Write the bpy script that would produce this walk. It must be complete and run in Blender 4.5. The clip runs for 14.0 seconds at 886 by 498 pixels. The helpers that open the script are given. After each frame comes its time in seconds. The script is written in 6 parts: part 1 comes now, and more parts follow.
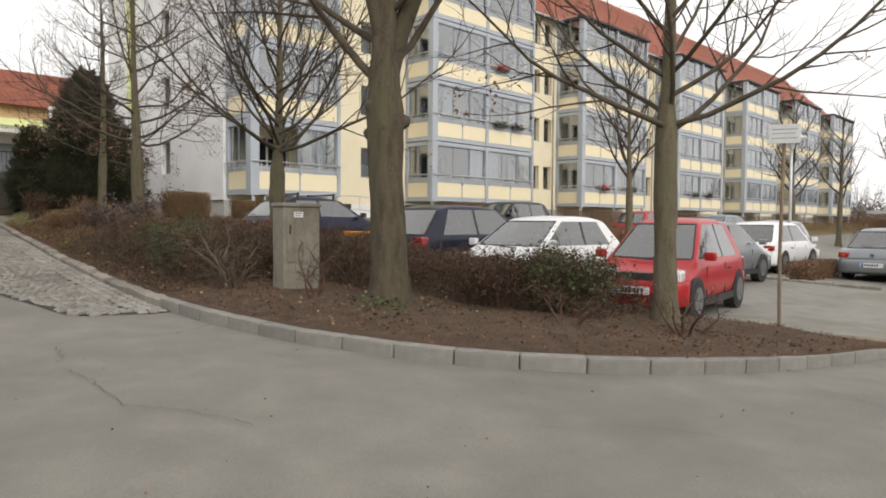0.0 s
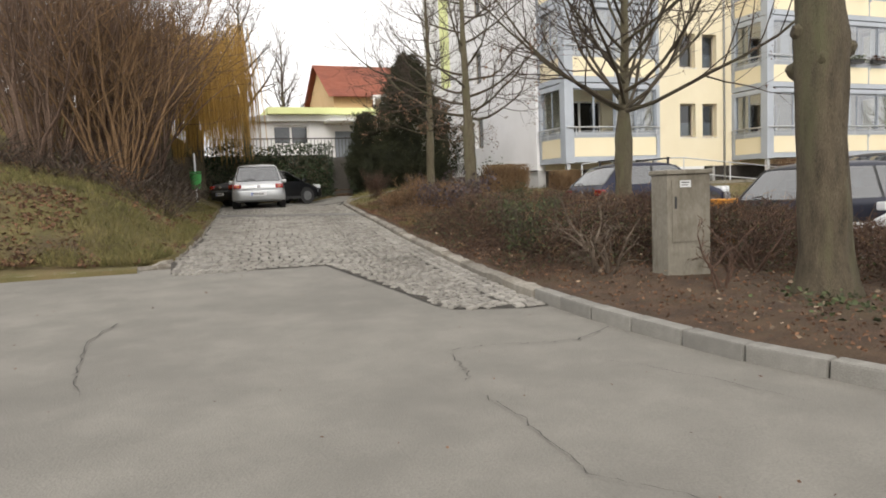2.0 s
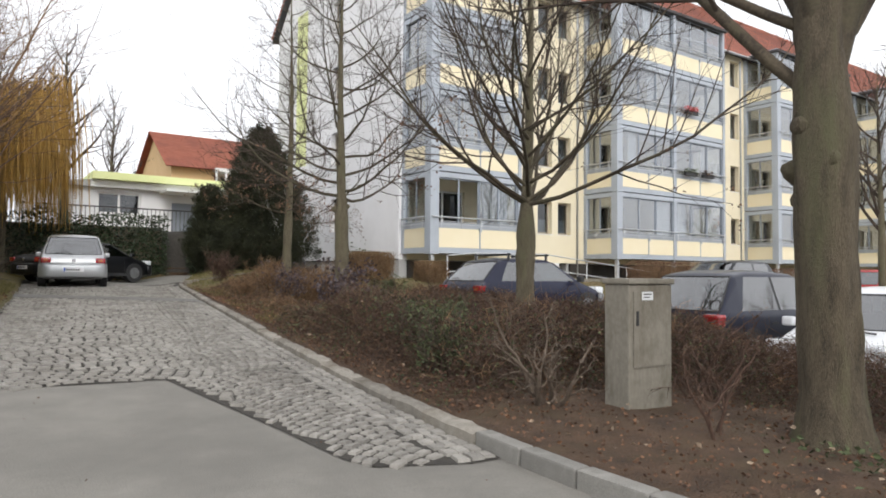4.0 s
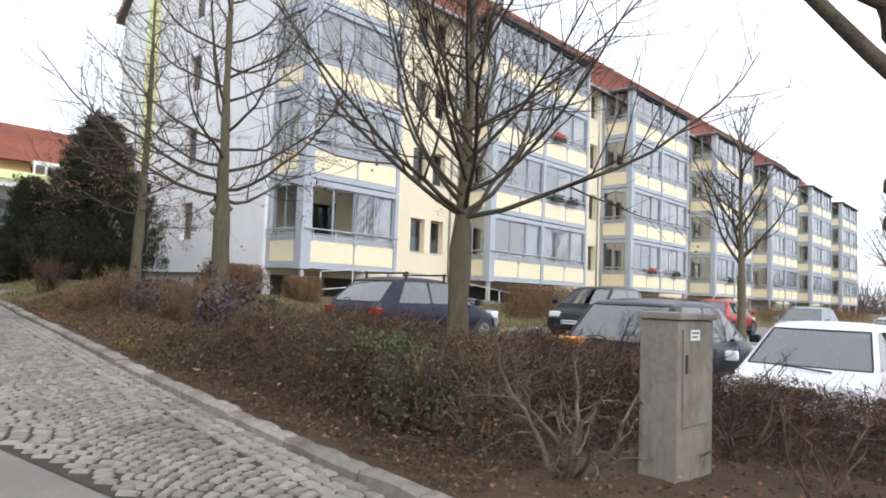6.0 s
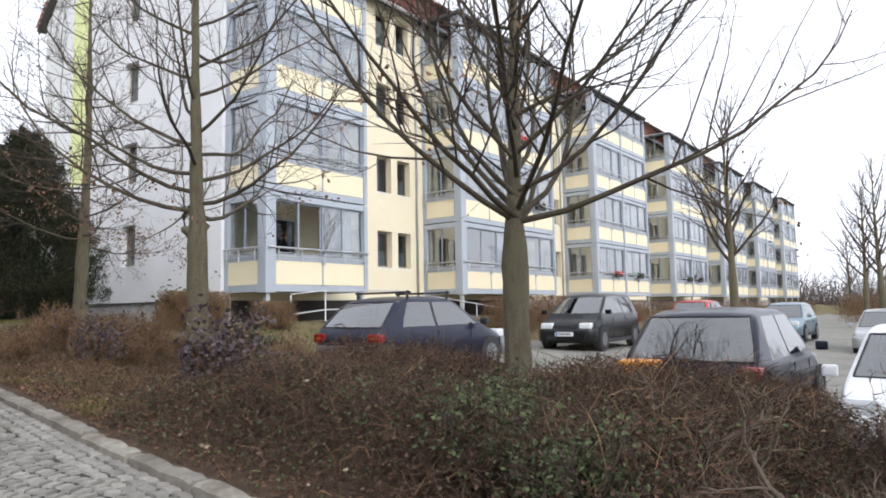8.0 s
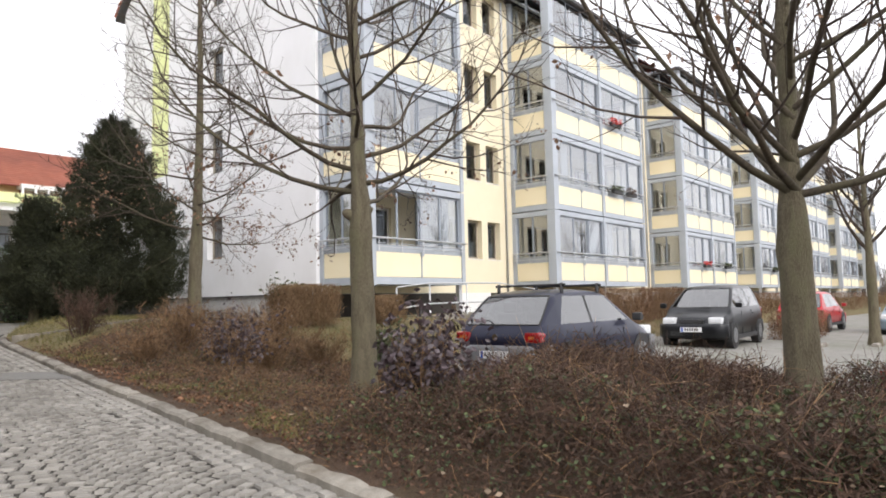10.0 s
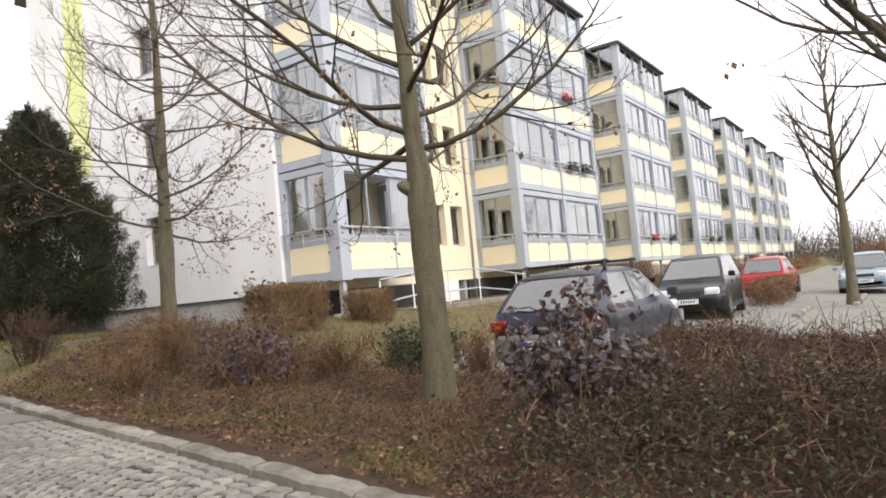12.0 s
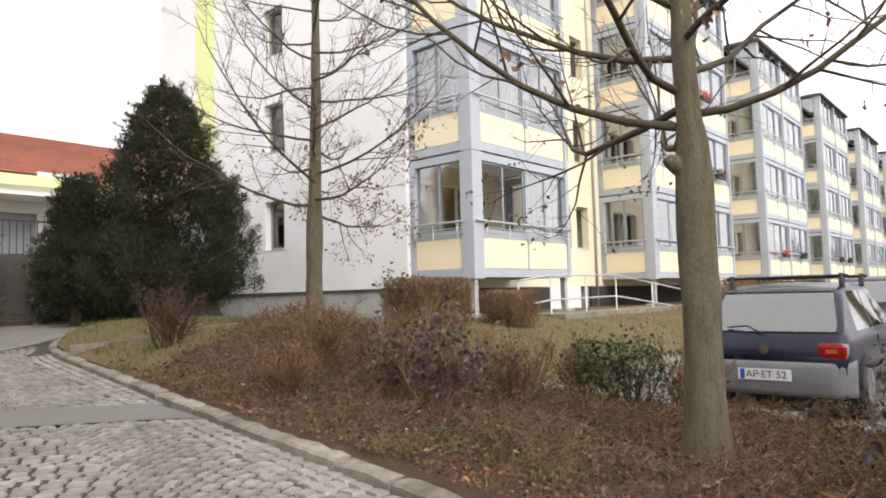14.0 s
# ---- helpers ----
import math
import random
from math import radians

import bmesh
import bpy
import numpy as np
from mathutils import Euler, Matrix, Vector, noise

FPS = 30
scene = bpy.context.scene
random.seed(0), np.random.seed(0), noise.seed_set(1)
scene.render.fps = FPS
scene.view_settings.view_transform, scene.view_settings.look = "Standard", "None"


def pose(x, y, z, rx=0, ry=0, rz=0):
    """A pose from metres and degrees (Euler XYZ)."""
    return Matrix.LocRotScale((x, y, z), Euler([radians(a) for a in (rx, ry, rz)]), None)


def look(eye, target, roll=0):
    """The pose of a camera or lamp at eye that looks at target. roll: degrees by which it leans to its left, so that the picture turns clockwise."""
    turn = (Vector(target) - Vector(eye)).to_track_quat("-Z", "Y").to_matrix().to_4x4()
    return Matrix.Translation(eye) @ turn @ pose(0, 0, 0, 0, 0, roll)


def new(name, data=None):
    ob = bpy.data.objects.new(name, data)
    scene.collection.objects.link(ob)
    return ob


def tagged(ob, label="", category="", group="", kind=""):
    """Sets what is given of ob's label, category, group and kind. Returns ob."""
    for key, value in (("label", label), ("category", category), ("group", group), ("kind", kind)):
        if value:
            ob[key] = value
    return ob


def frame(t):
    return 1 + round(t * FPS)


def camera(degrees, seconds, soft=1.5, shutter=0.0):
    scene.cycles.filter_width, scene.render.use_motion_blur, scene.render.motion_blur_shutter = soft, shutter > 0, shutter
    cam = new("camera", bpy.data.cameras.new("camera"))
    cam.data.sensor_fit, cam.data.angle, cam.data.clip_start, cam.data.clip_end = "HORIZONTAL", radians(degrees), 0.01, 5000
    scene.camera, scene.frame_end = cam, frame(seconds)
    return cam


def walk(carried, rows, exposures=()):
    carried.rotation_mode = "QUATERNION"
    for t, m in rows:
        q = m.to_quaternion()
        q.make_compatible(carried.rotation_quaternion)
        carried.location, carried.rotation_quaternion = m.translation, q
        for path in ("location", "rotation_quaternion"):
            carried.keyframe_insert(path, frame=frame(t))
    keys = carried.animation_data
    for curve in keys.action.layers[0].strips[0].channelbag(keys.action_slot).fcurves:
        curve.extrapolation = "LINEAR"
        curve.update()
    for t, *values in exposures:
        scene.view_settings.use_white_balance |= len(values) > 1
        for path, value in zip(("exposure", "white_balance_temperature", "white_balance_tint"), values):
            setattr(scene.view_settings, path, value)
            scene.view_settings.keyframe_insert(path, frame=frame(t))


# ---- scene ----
import collections

cam = camera(66.1, 14.0, soft=1.8)
PATH = [
    (0, (-13.044, -22.43, 2.736), (-11.625, -21.023, 2.656), 0.4),
    (0.5, (-12.994, -21.946, 2.724), (-11.857, -20.31, 2.556), 0.3),
    (1, (-13.022, -21.485, 2.776), (-12.045, -19.75, 2.588), -0.5),
    (1.5, (-13.056, -21.132, 2.842), (-12.205, -19.33, 2.678), -1.8),
    (2, (-13.054, -20.699, 2.818), (-12.338, -18.839, 2.654), -2.3),
    (2.5, (-12.995, -20.226, 2.832), (-12.066, -18.46, 2.693), -2.1),
    (3, (-12.894, -19.715, 2.893), (-11.986, -17.934, 2.826), -0.6),
    (3.5, (-12.9, -19.273, 2.947), (-11.876, -17.555, 2.969), -0.3),
    (6, (-12.726, -16.907, 3.005), (-11.244, -15.572, 3.143), 2.2),
    (6.5, (-12.637, -16.421, 3.016), (-11.044, -15.221, 3.169), 0.9),
    (7, (-12.451, -15.957, 3.096), (-10.844, -14.778, 3.267), 0.9),
    (9.5, (-12.098, -13.311, 3.169), (-10.535, -12.075, 3.341), -4.3),
    (10, (-12.232, -12.789, 3.206), (-10.72, -11.489, 3.361), -1.2),
    (10.5, (-12.233, -12.202, 3.179), (-10.716, -10.904, 3.284), -1.9),
    (11, (-12.111, -11.707, 3.172), (-10.56, -10.451, 3.304), -2.6),
    (11.5, (-12.166, -11.184, 3.279), (-10.548, -10.012, 3.376), -2.1),
    (12, (-12.082, -10.763, 3.265), (-10.426, -9.646, 3.38), -5.4),
    (12.5, (-11.943, -10.289, 3.272), (-10.356, -9.078, 3.395), -4.0),
    (13, (-11.858, -9.867, 3.275), (-10.242, -8.694, 3.384), -3.8),
    (13.5, (-11.767, -9.39, 3.325), (-10.16, -8.206, 3.441), -6.3),
    (14, (-11.78, -8.989, 3.332), (-10.271, -7.684, 3.467), -1.5),
]
walk(cam, [(t, look(eye, target, roll)) for t, eye, target, roll in PATH], [(0, 0.5, 6900, 10), (0.5, 0.7, 6900, 10), (1, 0.8, 6900, 10), (2, 0.78, 6900, 10), (3, 0.76, 6750, 10), (3.5, 0.7, 6600, 10), (6, 0.87, 6150, 11), (7, 0.8, 6050, 11), (9.5, 1.0, 6450, 12), (14, 1.13, 6800, 13)])

# ---------- world, sun, exposure ----------
world = bpy.data.worlds.new("world")
scene.world = world
world.use_nodes = True
wn, wl = world.node_tree.nodes, world.node_tree.links
wn.clear()
w_out = wn.new("ShaderNodeOutputWorld")
w_bg = wn.new("ShaderNodeBackground")
w_sky = wn.new("ShaderNodeTexSky")
w_sky.sky_type = "NISHITA"
w_sky.sun_disc = False
w_sky.sun_elevation = radians(38)
w_sky.sun_rotation = radians(200)
w_sky.air_density, w_sky.dust_density, w_sky.ozone_density = 1.0, 4.0, 1.0
w_hsv = wn.new("ShaderNodeHueSaturation")
w_hsv.inputs["Saturation"].default_value = 0.10
w_mix = wn.new("ShaderNodeMix")
w_mix.data_type = "RGBA"
w_mix.inputs[0].default_value = 0.62
w_mix.inputs[7].default_value = (13.0, 13.2, 13.8, 1)
wl.new(w_sky.outputs[0], w_hsv.inputs["Color"])
wl.new(w_hsv.outputs[0], w_mix.inputs[6])
wl.new(w_mix.outputs[2], w_bg.inputs[0])
w_bg.inputs[1].default_value = 0.085
wl.new(w_bg.outputs[0], w_out.inputs[0])
sun_data = bpy.data.lights.new("sun", "SUN")
sun_data.energy, sun_data.angle, sun_data.color = 0.7, radians(25), (1.0, 0.96, 0.9)
sun = new("sun", sun_data)
sun.rotation_euler = Euler((radians(52), 0, radians(-20)))


# ---------- materials ----------
def nodes_of(name):
    m = bpy.data.materials.new(name)
    m.use_nodes = True
    return m, m.node_tree.nodes, m.node_tree.links, m.node_tree.nodes["Principled BSDF"]


def surface(name, a, b, scale=6.0, rough=0.8, fine=60.0, bump=0.3, stain=None, stain_scale=0.7, metal=0.0, vary=0.0, stretch=(1, 1, 1), island=False, coat=0.0, dist=0.01):
    """A material that mixes two colours by noise at two scales, with bump and, if given, stains."""
    m, n, l, p = nodes_of(name)
    tc = n.new("ShaderNodeTexCoord")
    mp = n.new("ShaderNodeMapping")
    mp.inputs["Scale"].default_value = stretch
    l.new(tc.outputs["Object"], mp.inputs[0])
    n1 = n.new("ShaderNodeTexNoise")
    n1.inputs["Scale"].default_value, n1.inputs["Detail"].default_value = scale, 6
    n2 = n.new("ShaderNodeTexNoise")
    n2.inputs["Scale"].default_value, n2.inputs["Detail"].default_value = fine, 4
    l.new(mp.outputs[0], n1.inputs["Vector"])
    l.new(mp.outputs[0], n2.inputs["Vector"])
    add = n.new("ShaderNodeMath")
    add.operation = "ADD"
    l.new(n1.outputs["Fac"], add.inputs[0])
    l.new(n2.outputs["Fac"], add.inputs[1])
    ramp = n.new("ShaderNodeMapRange")
    ramp.inputs["From Min"].default_value, ramp.inputs["From Max"].default_value = 0.72, 1.28
    l.new(add.outputs[0], ramp.inputs["Value"])
    mix = n.new("ShaderNodeMix")
    mix.data_type = "RGBA"
    mix.inputs[6].default_value, mix.inputs[7].default_value = (*a, 1), (*b, 1)
    l.new(ramp.outputs[0], mix.inputs[0])
    colour = mix.outputs[2]
    if stain:
        n3 = n.new("ShaderNodeTexNoise")
        n3.inputs["Scale"].default_value, n3.inputs["Detail"].default_value, n3.inputs["Roughness"].default_value = stain_scale, 8, 0.65
        l.new(mp.outputs[0], n3.inputs["Vector"])
        r3 = n.new("ShaderNodeMapRange")
        r3.inputs["From Min"].default_value, r3.inputs["From Max"].default_value = 0.48, 0.68
        l.new(n3.outputs["Fac"], r3.inputs["Value"])
        m3 = n.new("ShaderNodeMix")
        m3.data_type = "RGBA"
        l.new(r3.outputs[0], m3.inputs[0])
        l.new(colour, m3.inputs[6])
        m3.inputs[7].default_value = (*stain, 1)
        colour = m3.outputs[2]
    if vary:
        hsv = n.new("ShaderNodeHueSaturation")
        mr = n.new("ShaderNodeMapRange")
        mr.inputs["To Min"].default_value, mr.inputs["To Max"].default_value = 1 - vary, 1 + vary
        if island:
            l.new(n.new("ShaderNodeNewGeometry").outputs["Random Per Island"], mr.inputs["Value"])
        else:
            l.new(n.new("ShaderNodeObjectInfo").outputs["Random"], mr.inputs["Value"])
        l.new(mr.outputs[0], hsv.inputs["Value"])
        l.new(colour, hsv.inputs["Color"])
        colour = hsv.outputs[0]
    l.new(colour, p.inputs["Base Color"])
    p.inputs["Roughness"].default_value, p.inputs["Metallic"].default_value = rough, metal
    p.inputs["Coat Weight"].default_value = coat
    p.inputs["Coat Roughness"].default_value = 0.06
    if bump:
        bp = n.new("ShaderNodeBump")
        bp.inputs["Strength"].default_value, bp.inputs["Distance"].default_value = bump, dist
        l.new(add.outputs[0], bp.inputs["Height"])
        l.new(bp.outputs[0], p.inputs["Normal"])
    return m


def glass(name, tint, gloss=0.04, ior=0.06):
    m, n, l, p = nodes_of(name)
    n.remove(p)
    out = n["Material Output"]
    tr = n.new("ShaderNodeBsdfTransparent")
    tr.inputs[0].default_value = (*tint, 1)
    gl = n.new("ShaderNodeBsdfGlossy")
    gl.inputs["Roughness"].default_value = gloss
    lw = n.new("ShaderNodeLayerWeight")
    lw.inputs["Blend"].default_value = 0.5
    pw = n.new("ShaderNodeMath")
    pw.operation, pw.inputs[1].default_value = "POWER", 3.5
    l.new(lw.outputs["Facing"], pw.inputs[0])
    fr = n.new("ShaderNodeMapRange")
    fr.inputs["To Min"].default_value, fr.inputs["To Max"].default_value = ior, 0.95
    l.new(pw.outputs[0], fr.inputs["Value"])
    mx = n.new("ShaderNodeMixShader")
    l.new(fr.outputs[0], mx.inputs[0])
    l.new(tr.outputs[0], mx.inputs[1])
    l.new(gl.outputs[0], mx.inputs[2])
    l.new(mx.outputs[0], out.inputs[0])
    return m


M = {}
M["asphalt"] = surface("asphalt", (0.160, 0.151, 0.133), (0.226, 0.213, 0.187), 2.6, 0.85, 90, 0.9, (0.150, 0.142, 0.125), 0.6)
M["asphalt_dark"] = surface("asphalt_patch", (0.125, 0.119, 0.107), (0.165, 0.157, 0.142), 2.2, 0.85, 140, 0.35, (0.16, 0.155, 0.145), 0.9)
M["crack"] = surface("crack_fill", (0.045, 0.042, 0.038), (0.075, 0.07, 0.063), 9, 0.9)
M["joint"] = surface("joint_sand", (0.026, 0.023, 0.019), (0.058, 0.052, 0.043), 12, 0.95, 120, 0.5)
M["sett"] = surface("granite_sett", (0.20, 0.188, 0.167), (0.31, 0.293, 0.262), 14, 0.75, 160, 0.5, (0.175, 0.162, 0.142), 1.3, vary=0.2)
M["sett_rest"] = surface("granite_sett_rest", (0.20, 0.188, 0.167), (0.31, 0.293, 0.262), 14, 0.75, 160, 0.5, (0.175, 0.162, 0.142), 1.3, vary=0.2, island=True)
M["kerb"] = surface("kerb_concrete", (0.165, 0.158, 0.142), (0.25, 0.24, 0.218), 5, 0.85, 130, 0.4, (0.12, 0.115, 0.10), 2.2, vary=0.12)
M["kerb_granite"] = surface("kerb_granite", (0.185, 0.168, 0.14), (0.305, 0.28, 0.24), 8, 0.8, 120, 0.7, (0.125, 0.105, 0.08), 2.2, vary=0.2)
M["soil"] = surface("soil", (0.040, 0.023, 0.013), (0.115, 0.068, 0.038), 5.0, 0.95, 70, 1.0, (0.085, 0.058, 0.028), 1.6, dist=0.03)
M["bank"] = surface("bank_grass", (0.075, 0.066, 0.02), (0.16, 0.125, 0.045), 3.2, 0.95, 60, 0.9, (0.058, 0.036, 0.022), 0.85, dist=0.03)
M["twig_bank"] = surface("bank_stem", (0.085, 0.054, 0.038), (0.17, 0.112, 0.08), 4, 0.9, 30, 0, vary=0.4, island=True)
# distance haze is put into this colour, paler than the near twigs
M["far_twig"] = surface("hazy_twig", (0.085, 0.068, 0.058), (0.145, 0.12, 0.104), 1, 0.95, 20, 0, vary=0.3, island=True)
M["leaf_pale"] = surface("bleached_leaf", (0.18, 0.13, 0.085), (0.36, 0.27, 0.19), 6, 0.8, 40, 0, vary=0.35, island=True)
M["lawn"] = surface("winter_lawn", (0.08, 0.073, 0.022), (0.17, 0.135, 0.058), 2.4, 0.95, 60, 0.8, (0.15, 0.10, 0.052), 0.8, dist=0.03)
M["grass"] = surface("grass_blades", (0.07, 0.078, 0.018), (0.19, 0.15, 0.06), 3.0, 0.9, 30, 0, vary=0.35, island=True)
M["lot"] = surface("lot_paving", (0.17, 0.163, 0.147), (0.25, 0.24, 0.215), 3.0, 0.85, 110, 0.3, (0.15, 0.15, 0.115), 0.5)
M["bark"] = surface("bark", (0.048, 0.037, 0.023), (0.135, 0.108, 0.07), 5, 0.9, 45, 1.0, (0.10, 0.098, 0.05), 1.2, stretch=(3, 3, 0.7), dist=0.02)
M["bark_grey"] = surface("smooth_bark", (0.078, 0.063, 0.038), (0.165, 0.14, 0.09), 6, 0.85, 40, 0.9, (0.11, 0.105, 0.052), 1.5, stretch=(3, 3, 0.8), dist=0.015)
M["bark_limb"] = surface("limb_bark", (0.042, 0.032, 0.022), (0.105, 0.083, 0.055), 6, 0.9, 40, 0.6, (0.075, 0.07, 0.036), 1.5, dist=0.012)
M["twig"] = surface("twig", (0.036, 0.026, 0.019), (0.085, 0.062, 0.046), 4, 0.9, 30, 0, vary=0.3, island=True)
M["twig_red"] = surface("shrub_twig", (0.042, 0.023, 0.015), (0.105, 0.06, 0.04), 4, 0.9, 30, 0, vary=0.4, island=True)
M["twig_tan"] = surface("dry_stem", (0.12, 0.07, 0.034), (0.23, 0.14, 0.072), 4, 0.9, 30, 0, vary=0.35, island=True)
M["twig_grey"] = surface("old_stem", (0.075, 0.055, 0.04), (0.15, 0.115, 0.085), 8, 0.9, 60, 0.4, vary=0.25, island=True)
M["twig_gold"] = surface("willow_twig", (0.33, 0.19, 0.035), (0.46, 0.28, 0.07), 4, 0.8, 30, 0, vary=0.35, island=True)
M["leaf_dead"] = surface("dead_leaf", (0.12, 0.062, 0.036), (0.23, 0.135, 0.082), 5, 0.85, 40, 0, vary=0.5, island=True)
M["leaf_litter"] = surface("leaf_litter", (0.055, 0.026, 0.014), (0.185, 0.095, 0.05), 5, 0.85, 40, 0, vary=0.6, island=True)
M["leaf_green"] = surface("small_evergreen_leaf", (0.03, 0.042, 0.016), (0.09, 0.108, 0.042), 5, 0.8, 40, 0, vary=0.45, island=True)
M["leaf_brown"] = surface("hedge_leaf", (0.036, 0.020, 0.013), (0.105, 0.056, 0.032), 5, 0.8, 40, 0, vary=0.5, island=True)
M["leaf_purple"] = surface("purple_leaf", (0.034, 0.022, 0.025), (0.085, 0.06, 0.066), 9, 0.42, 40, 0, vary=0.45, island=True)
M["needles"] = surface("conifer_needles", (0.011, 0.015, 0.006), (0.040, 0.043, 0.017), 1.3, 0.9, 30, 0, vary=0.5, island=True)
M["ivy"] = surface("ivy_leaf", (0.018, 0.03, 0.013), (0.05, 0.075, 0.03), 3, 0.5, 30, 0, vary=0.5, island=True)
M["concrete"] = surface("weathered_concrete", (0.19, 0.172, 0.138), (0.25, 0.232, 0.19), 3.0, 0.9, 30, 0.4, (0.085, 0.07, 0.047), 2.1, stretch=(1, 1, 0.6))
M["white_render"] = surface("white_render", (0.76, 0.76, 0.77), (0.82, 0.82, 0.83), 1.2, 0.9, 120, 0.15, (0.73, 0.73, 0.73), 0.35)
M["cream"] = surface("cream_render", (0.78, 0.70, 0.51), (0.82, 0.745, 0.56), 1.2, 0.9, 120, 0.12, (0.75, 0.67, 0.49), 0.4)
M["panel"] = surface("cream_panel", (0.81, 0.715, 0.49), (0.84, 0.75, 0.54), 1.5, 0.55, 30, 0.03)
M["lime"] = surface("lime_paint", (0.72, 0.76, 0.36), (0.76, 0.80, 0.42), 1.5, 0.9, 120, 0.12)
M["frame"] = surface("blue_grey_metal", (0.385, 0.42, 0.465), (0.43, 0.465, 0.51), 2.0, 0.5, 40, 0.03, (0.355, 0.385, 0.425), 0.8)
M["frame_dark"] = surface("window_profile", (0.25, 0.28, 0.32), (0.29, 0.32, 0.36), 2.0, 0.5, 40, 0.03)
M["tan_frame"] = surface("tan_window_frame", (0.30, 0.26, 0.20), (0.38, 0.335, 0.27), 3, 0.5, 40, 0)
M["leaf_tan"] = surface("tan_hedge_leaf", (0.13, 0.083, 0.04), (0.25, 0.17, 0.09), 3, 0.9, 30, 0, vary=0.3, island=True)
M["white_frame"] = surface("white_plastic", (0.74, 0.74, 0.73), (0.8, 0.8, 0.79), 3, 0.4, 40, 0)
M["plinth"] = surface("grey_plinth", (0.40, 0.40, 0.40), (0.48, 0.48, 0.47), 2, 0.9, 90, 0.25, (0.33, 0.32, 0.30), 1.2)
# near-black colour that stands in for shade below the balconies
M["dark"] = surface("cellar_shade", (0.028, 0.024, 0.021), (0.05, 0.044, 0.038), 2, 0.95, 40, 0.1)
M["curtain"] = surface("net_curtain", (0.66, 0.66, 0.64), (0.74, 0.74, 0.72), 6, 0.9, 60, 0.1)
M["room"] = surface("room_wall", (0.22, 0.195, 0.165), (0.29, 0.26, 0.22), 3, 0.9, 60, 0.1)
M["blind"] = surface("beige_blind", (0.55, 0.50, 0.38), (0.62, 0.56, 0.43), 6, 0.9, 60, 0.1)
M["rooftile"] = surface("red_roof_tile", (0.42, 0.13, 0.08), (0.52, 0.19, 0.12), 3, 0.8, 30, 0.4, (0.36, 0.12, 0.085), 0.6, vary=0.1, island=True)
M["roofcap"] = surface("dark_roof_edge", (0.045, 0.043, 0.045), (0.07, 0.068, 0.07), 3, 0.7, 30, 0.1)
M["orange_wall"] = surface("orange_render", (0.62, 0.42, 0.21), (0.69, 0.49, 0.27), 1.2, 0.9, 100, 0.1)
M["galv"] = surface("galvanised_steel", (0.50, 0.51, 0.52), (0.60, 0.61, 0.62), 6, 0.45, 40, 0.05, metal=0.6)
M["wood"] = surface("weathered_wood", (0.14, 0.105, 0.07), (0.24, 0.18, 0.12), 5, 0.85, 60, 0.4, stretch=(1, 1, 0.2))
M["stone"] = surface("rubble_stone", (0.17, 0.14, 0.10), (0.30, 0.25, 0.185), 4, 0.9, 50, 0.7, (0.10, 0.085, 0.06), 1.1, vary=0.25, dist=0.03)
M["rubber"] = surface("tyre_rubber", (0.018, 0.018, 0.018), (0.03, 0.03, 0.03), 10, 0.85, 60, 0.2)
M["trim"] = surface("black_plastic", (0.02, 0.02, 0.021), (0.035, 0.035, 0.036), 10, 0.6, 60, 0.1)
M["bumper_grey"] = surface("grey_plastic", (0.15, 0.155, 0.165), (0.19, 0.195, 0.205), 8, 0.6, 60, 0.1)
M["rim"] = surface("wheel_cover", (0.17, 0.175, 0.18), (0.26, 0.265, 0.27), 8, 0.4, 40, 0.05, metal=0.5)
M["chrome"] = surface("chrome", (0.6, 0.6, 0.61), (0.7, 0.7, 0.71), 8, 0.15, 40, 0, metal=1.0)
M["headlight"] = surface("headlight_lens", (0.62, 0.64, 0.66), (0.78, 0.8, 0.82), 20, 0.12, 60, 0.1, coat=1.0)
M["taillight"] = surface("red_lamp_lens", (0.26, 0.006, 0.008), (0.36, 0.012, 0.012), 20, 0.15, 60, 0.1, coat=1.0)
M["amber"] = surface("amber_lens", (0.45, 0.10, 0.015), (0.55, 0.15, 0.025), 20, 0.15, 60, 0.1, coat=1.0)
M["plate"] = surface("number_plate", (0.72, 0.72, 0.72), (0.78, 0.78, 0.78), 10, 0.4, 40, 0)
M["plate_blue"] = surface("plate_blue_band", (0.02, 0.08, 0.4), (0.03, 0.1, 0.45), 10, 0.4, 40, 0)
M["ink"] = surface("black_print", (0.015, 0.015, 0.015), (0.025, 0.025, 0.025), 10, 0.6, 40, 0)
M["seat"] = surface("car_interior", (0.03, 0.03, 0.032), (0.06, 0.06, 0.063), 8, 0.9, 40, 0.1)
M["orange_plastic"] = surface("orange_plastic", (0.72, 0.27, 0.02), (0.8, 0.34, 0.04), 6, 0.5, 40, 0.05)
M["bin_green"] = surface("green_plastic", (0.04, 0.28, 0.06), (0.06, 0.36, 0.09), 6, 0.5, 40, 0.05)
M["flower_red"] = surface("red_flowers", (0.45, 0.03, 0.03), (0.6, 0.06, 0.05), 6, 0.7, 40, 0, vary=0.3, island=True)
M["sign_white"] = surface("sign_face", (0.62, 0.63, 0.63), (0.70, 0.71, 0.71), 6, 0.4, 40, 0)
M["glass_pane"] = glass("balcony_glass", (0.80, 0.83, 0.86), 0.03, 0.24)
M["glass_dark"] = glass("window_glass", (0.55, 0.58, 0.60), 0.03, 0.08)
M["glass_car"] = glass("car_glass", (0.20, 0.25, 0.26), 0.03, 0.25)


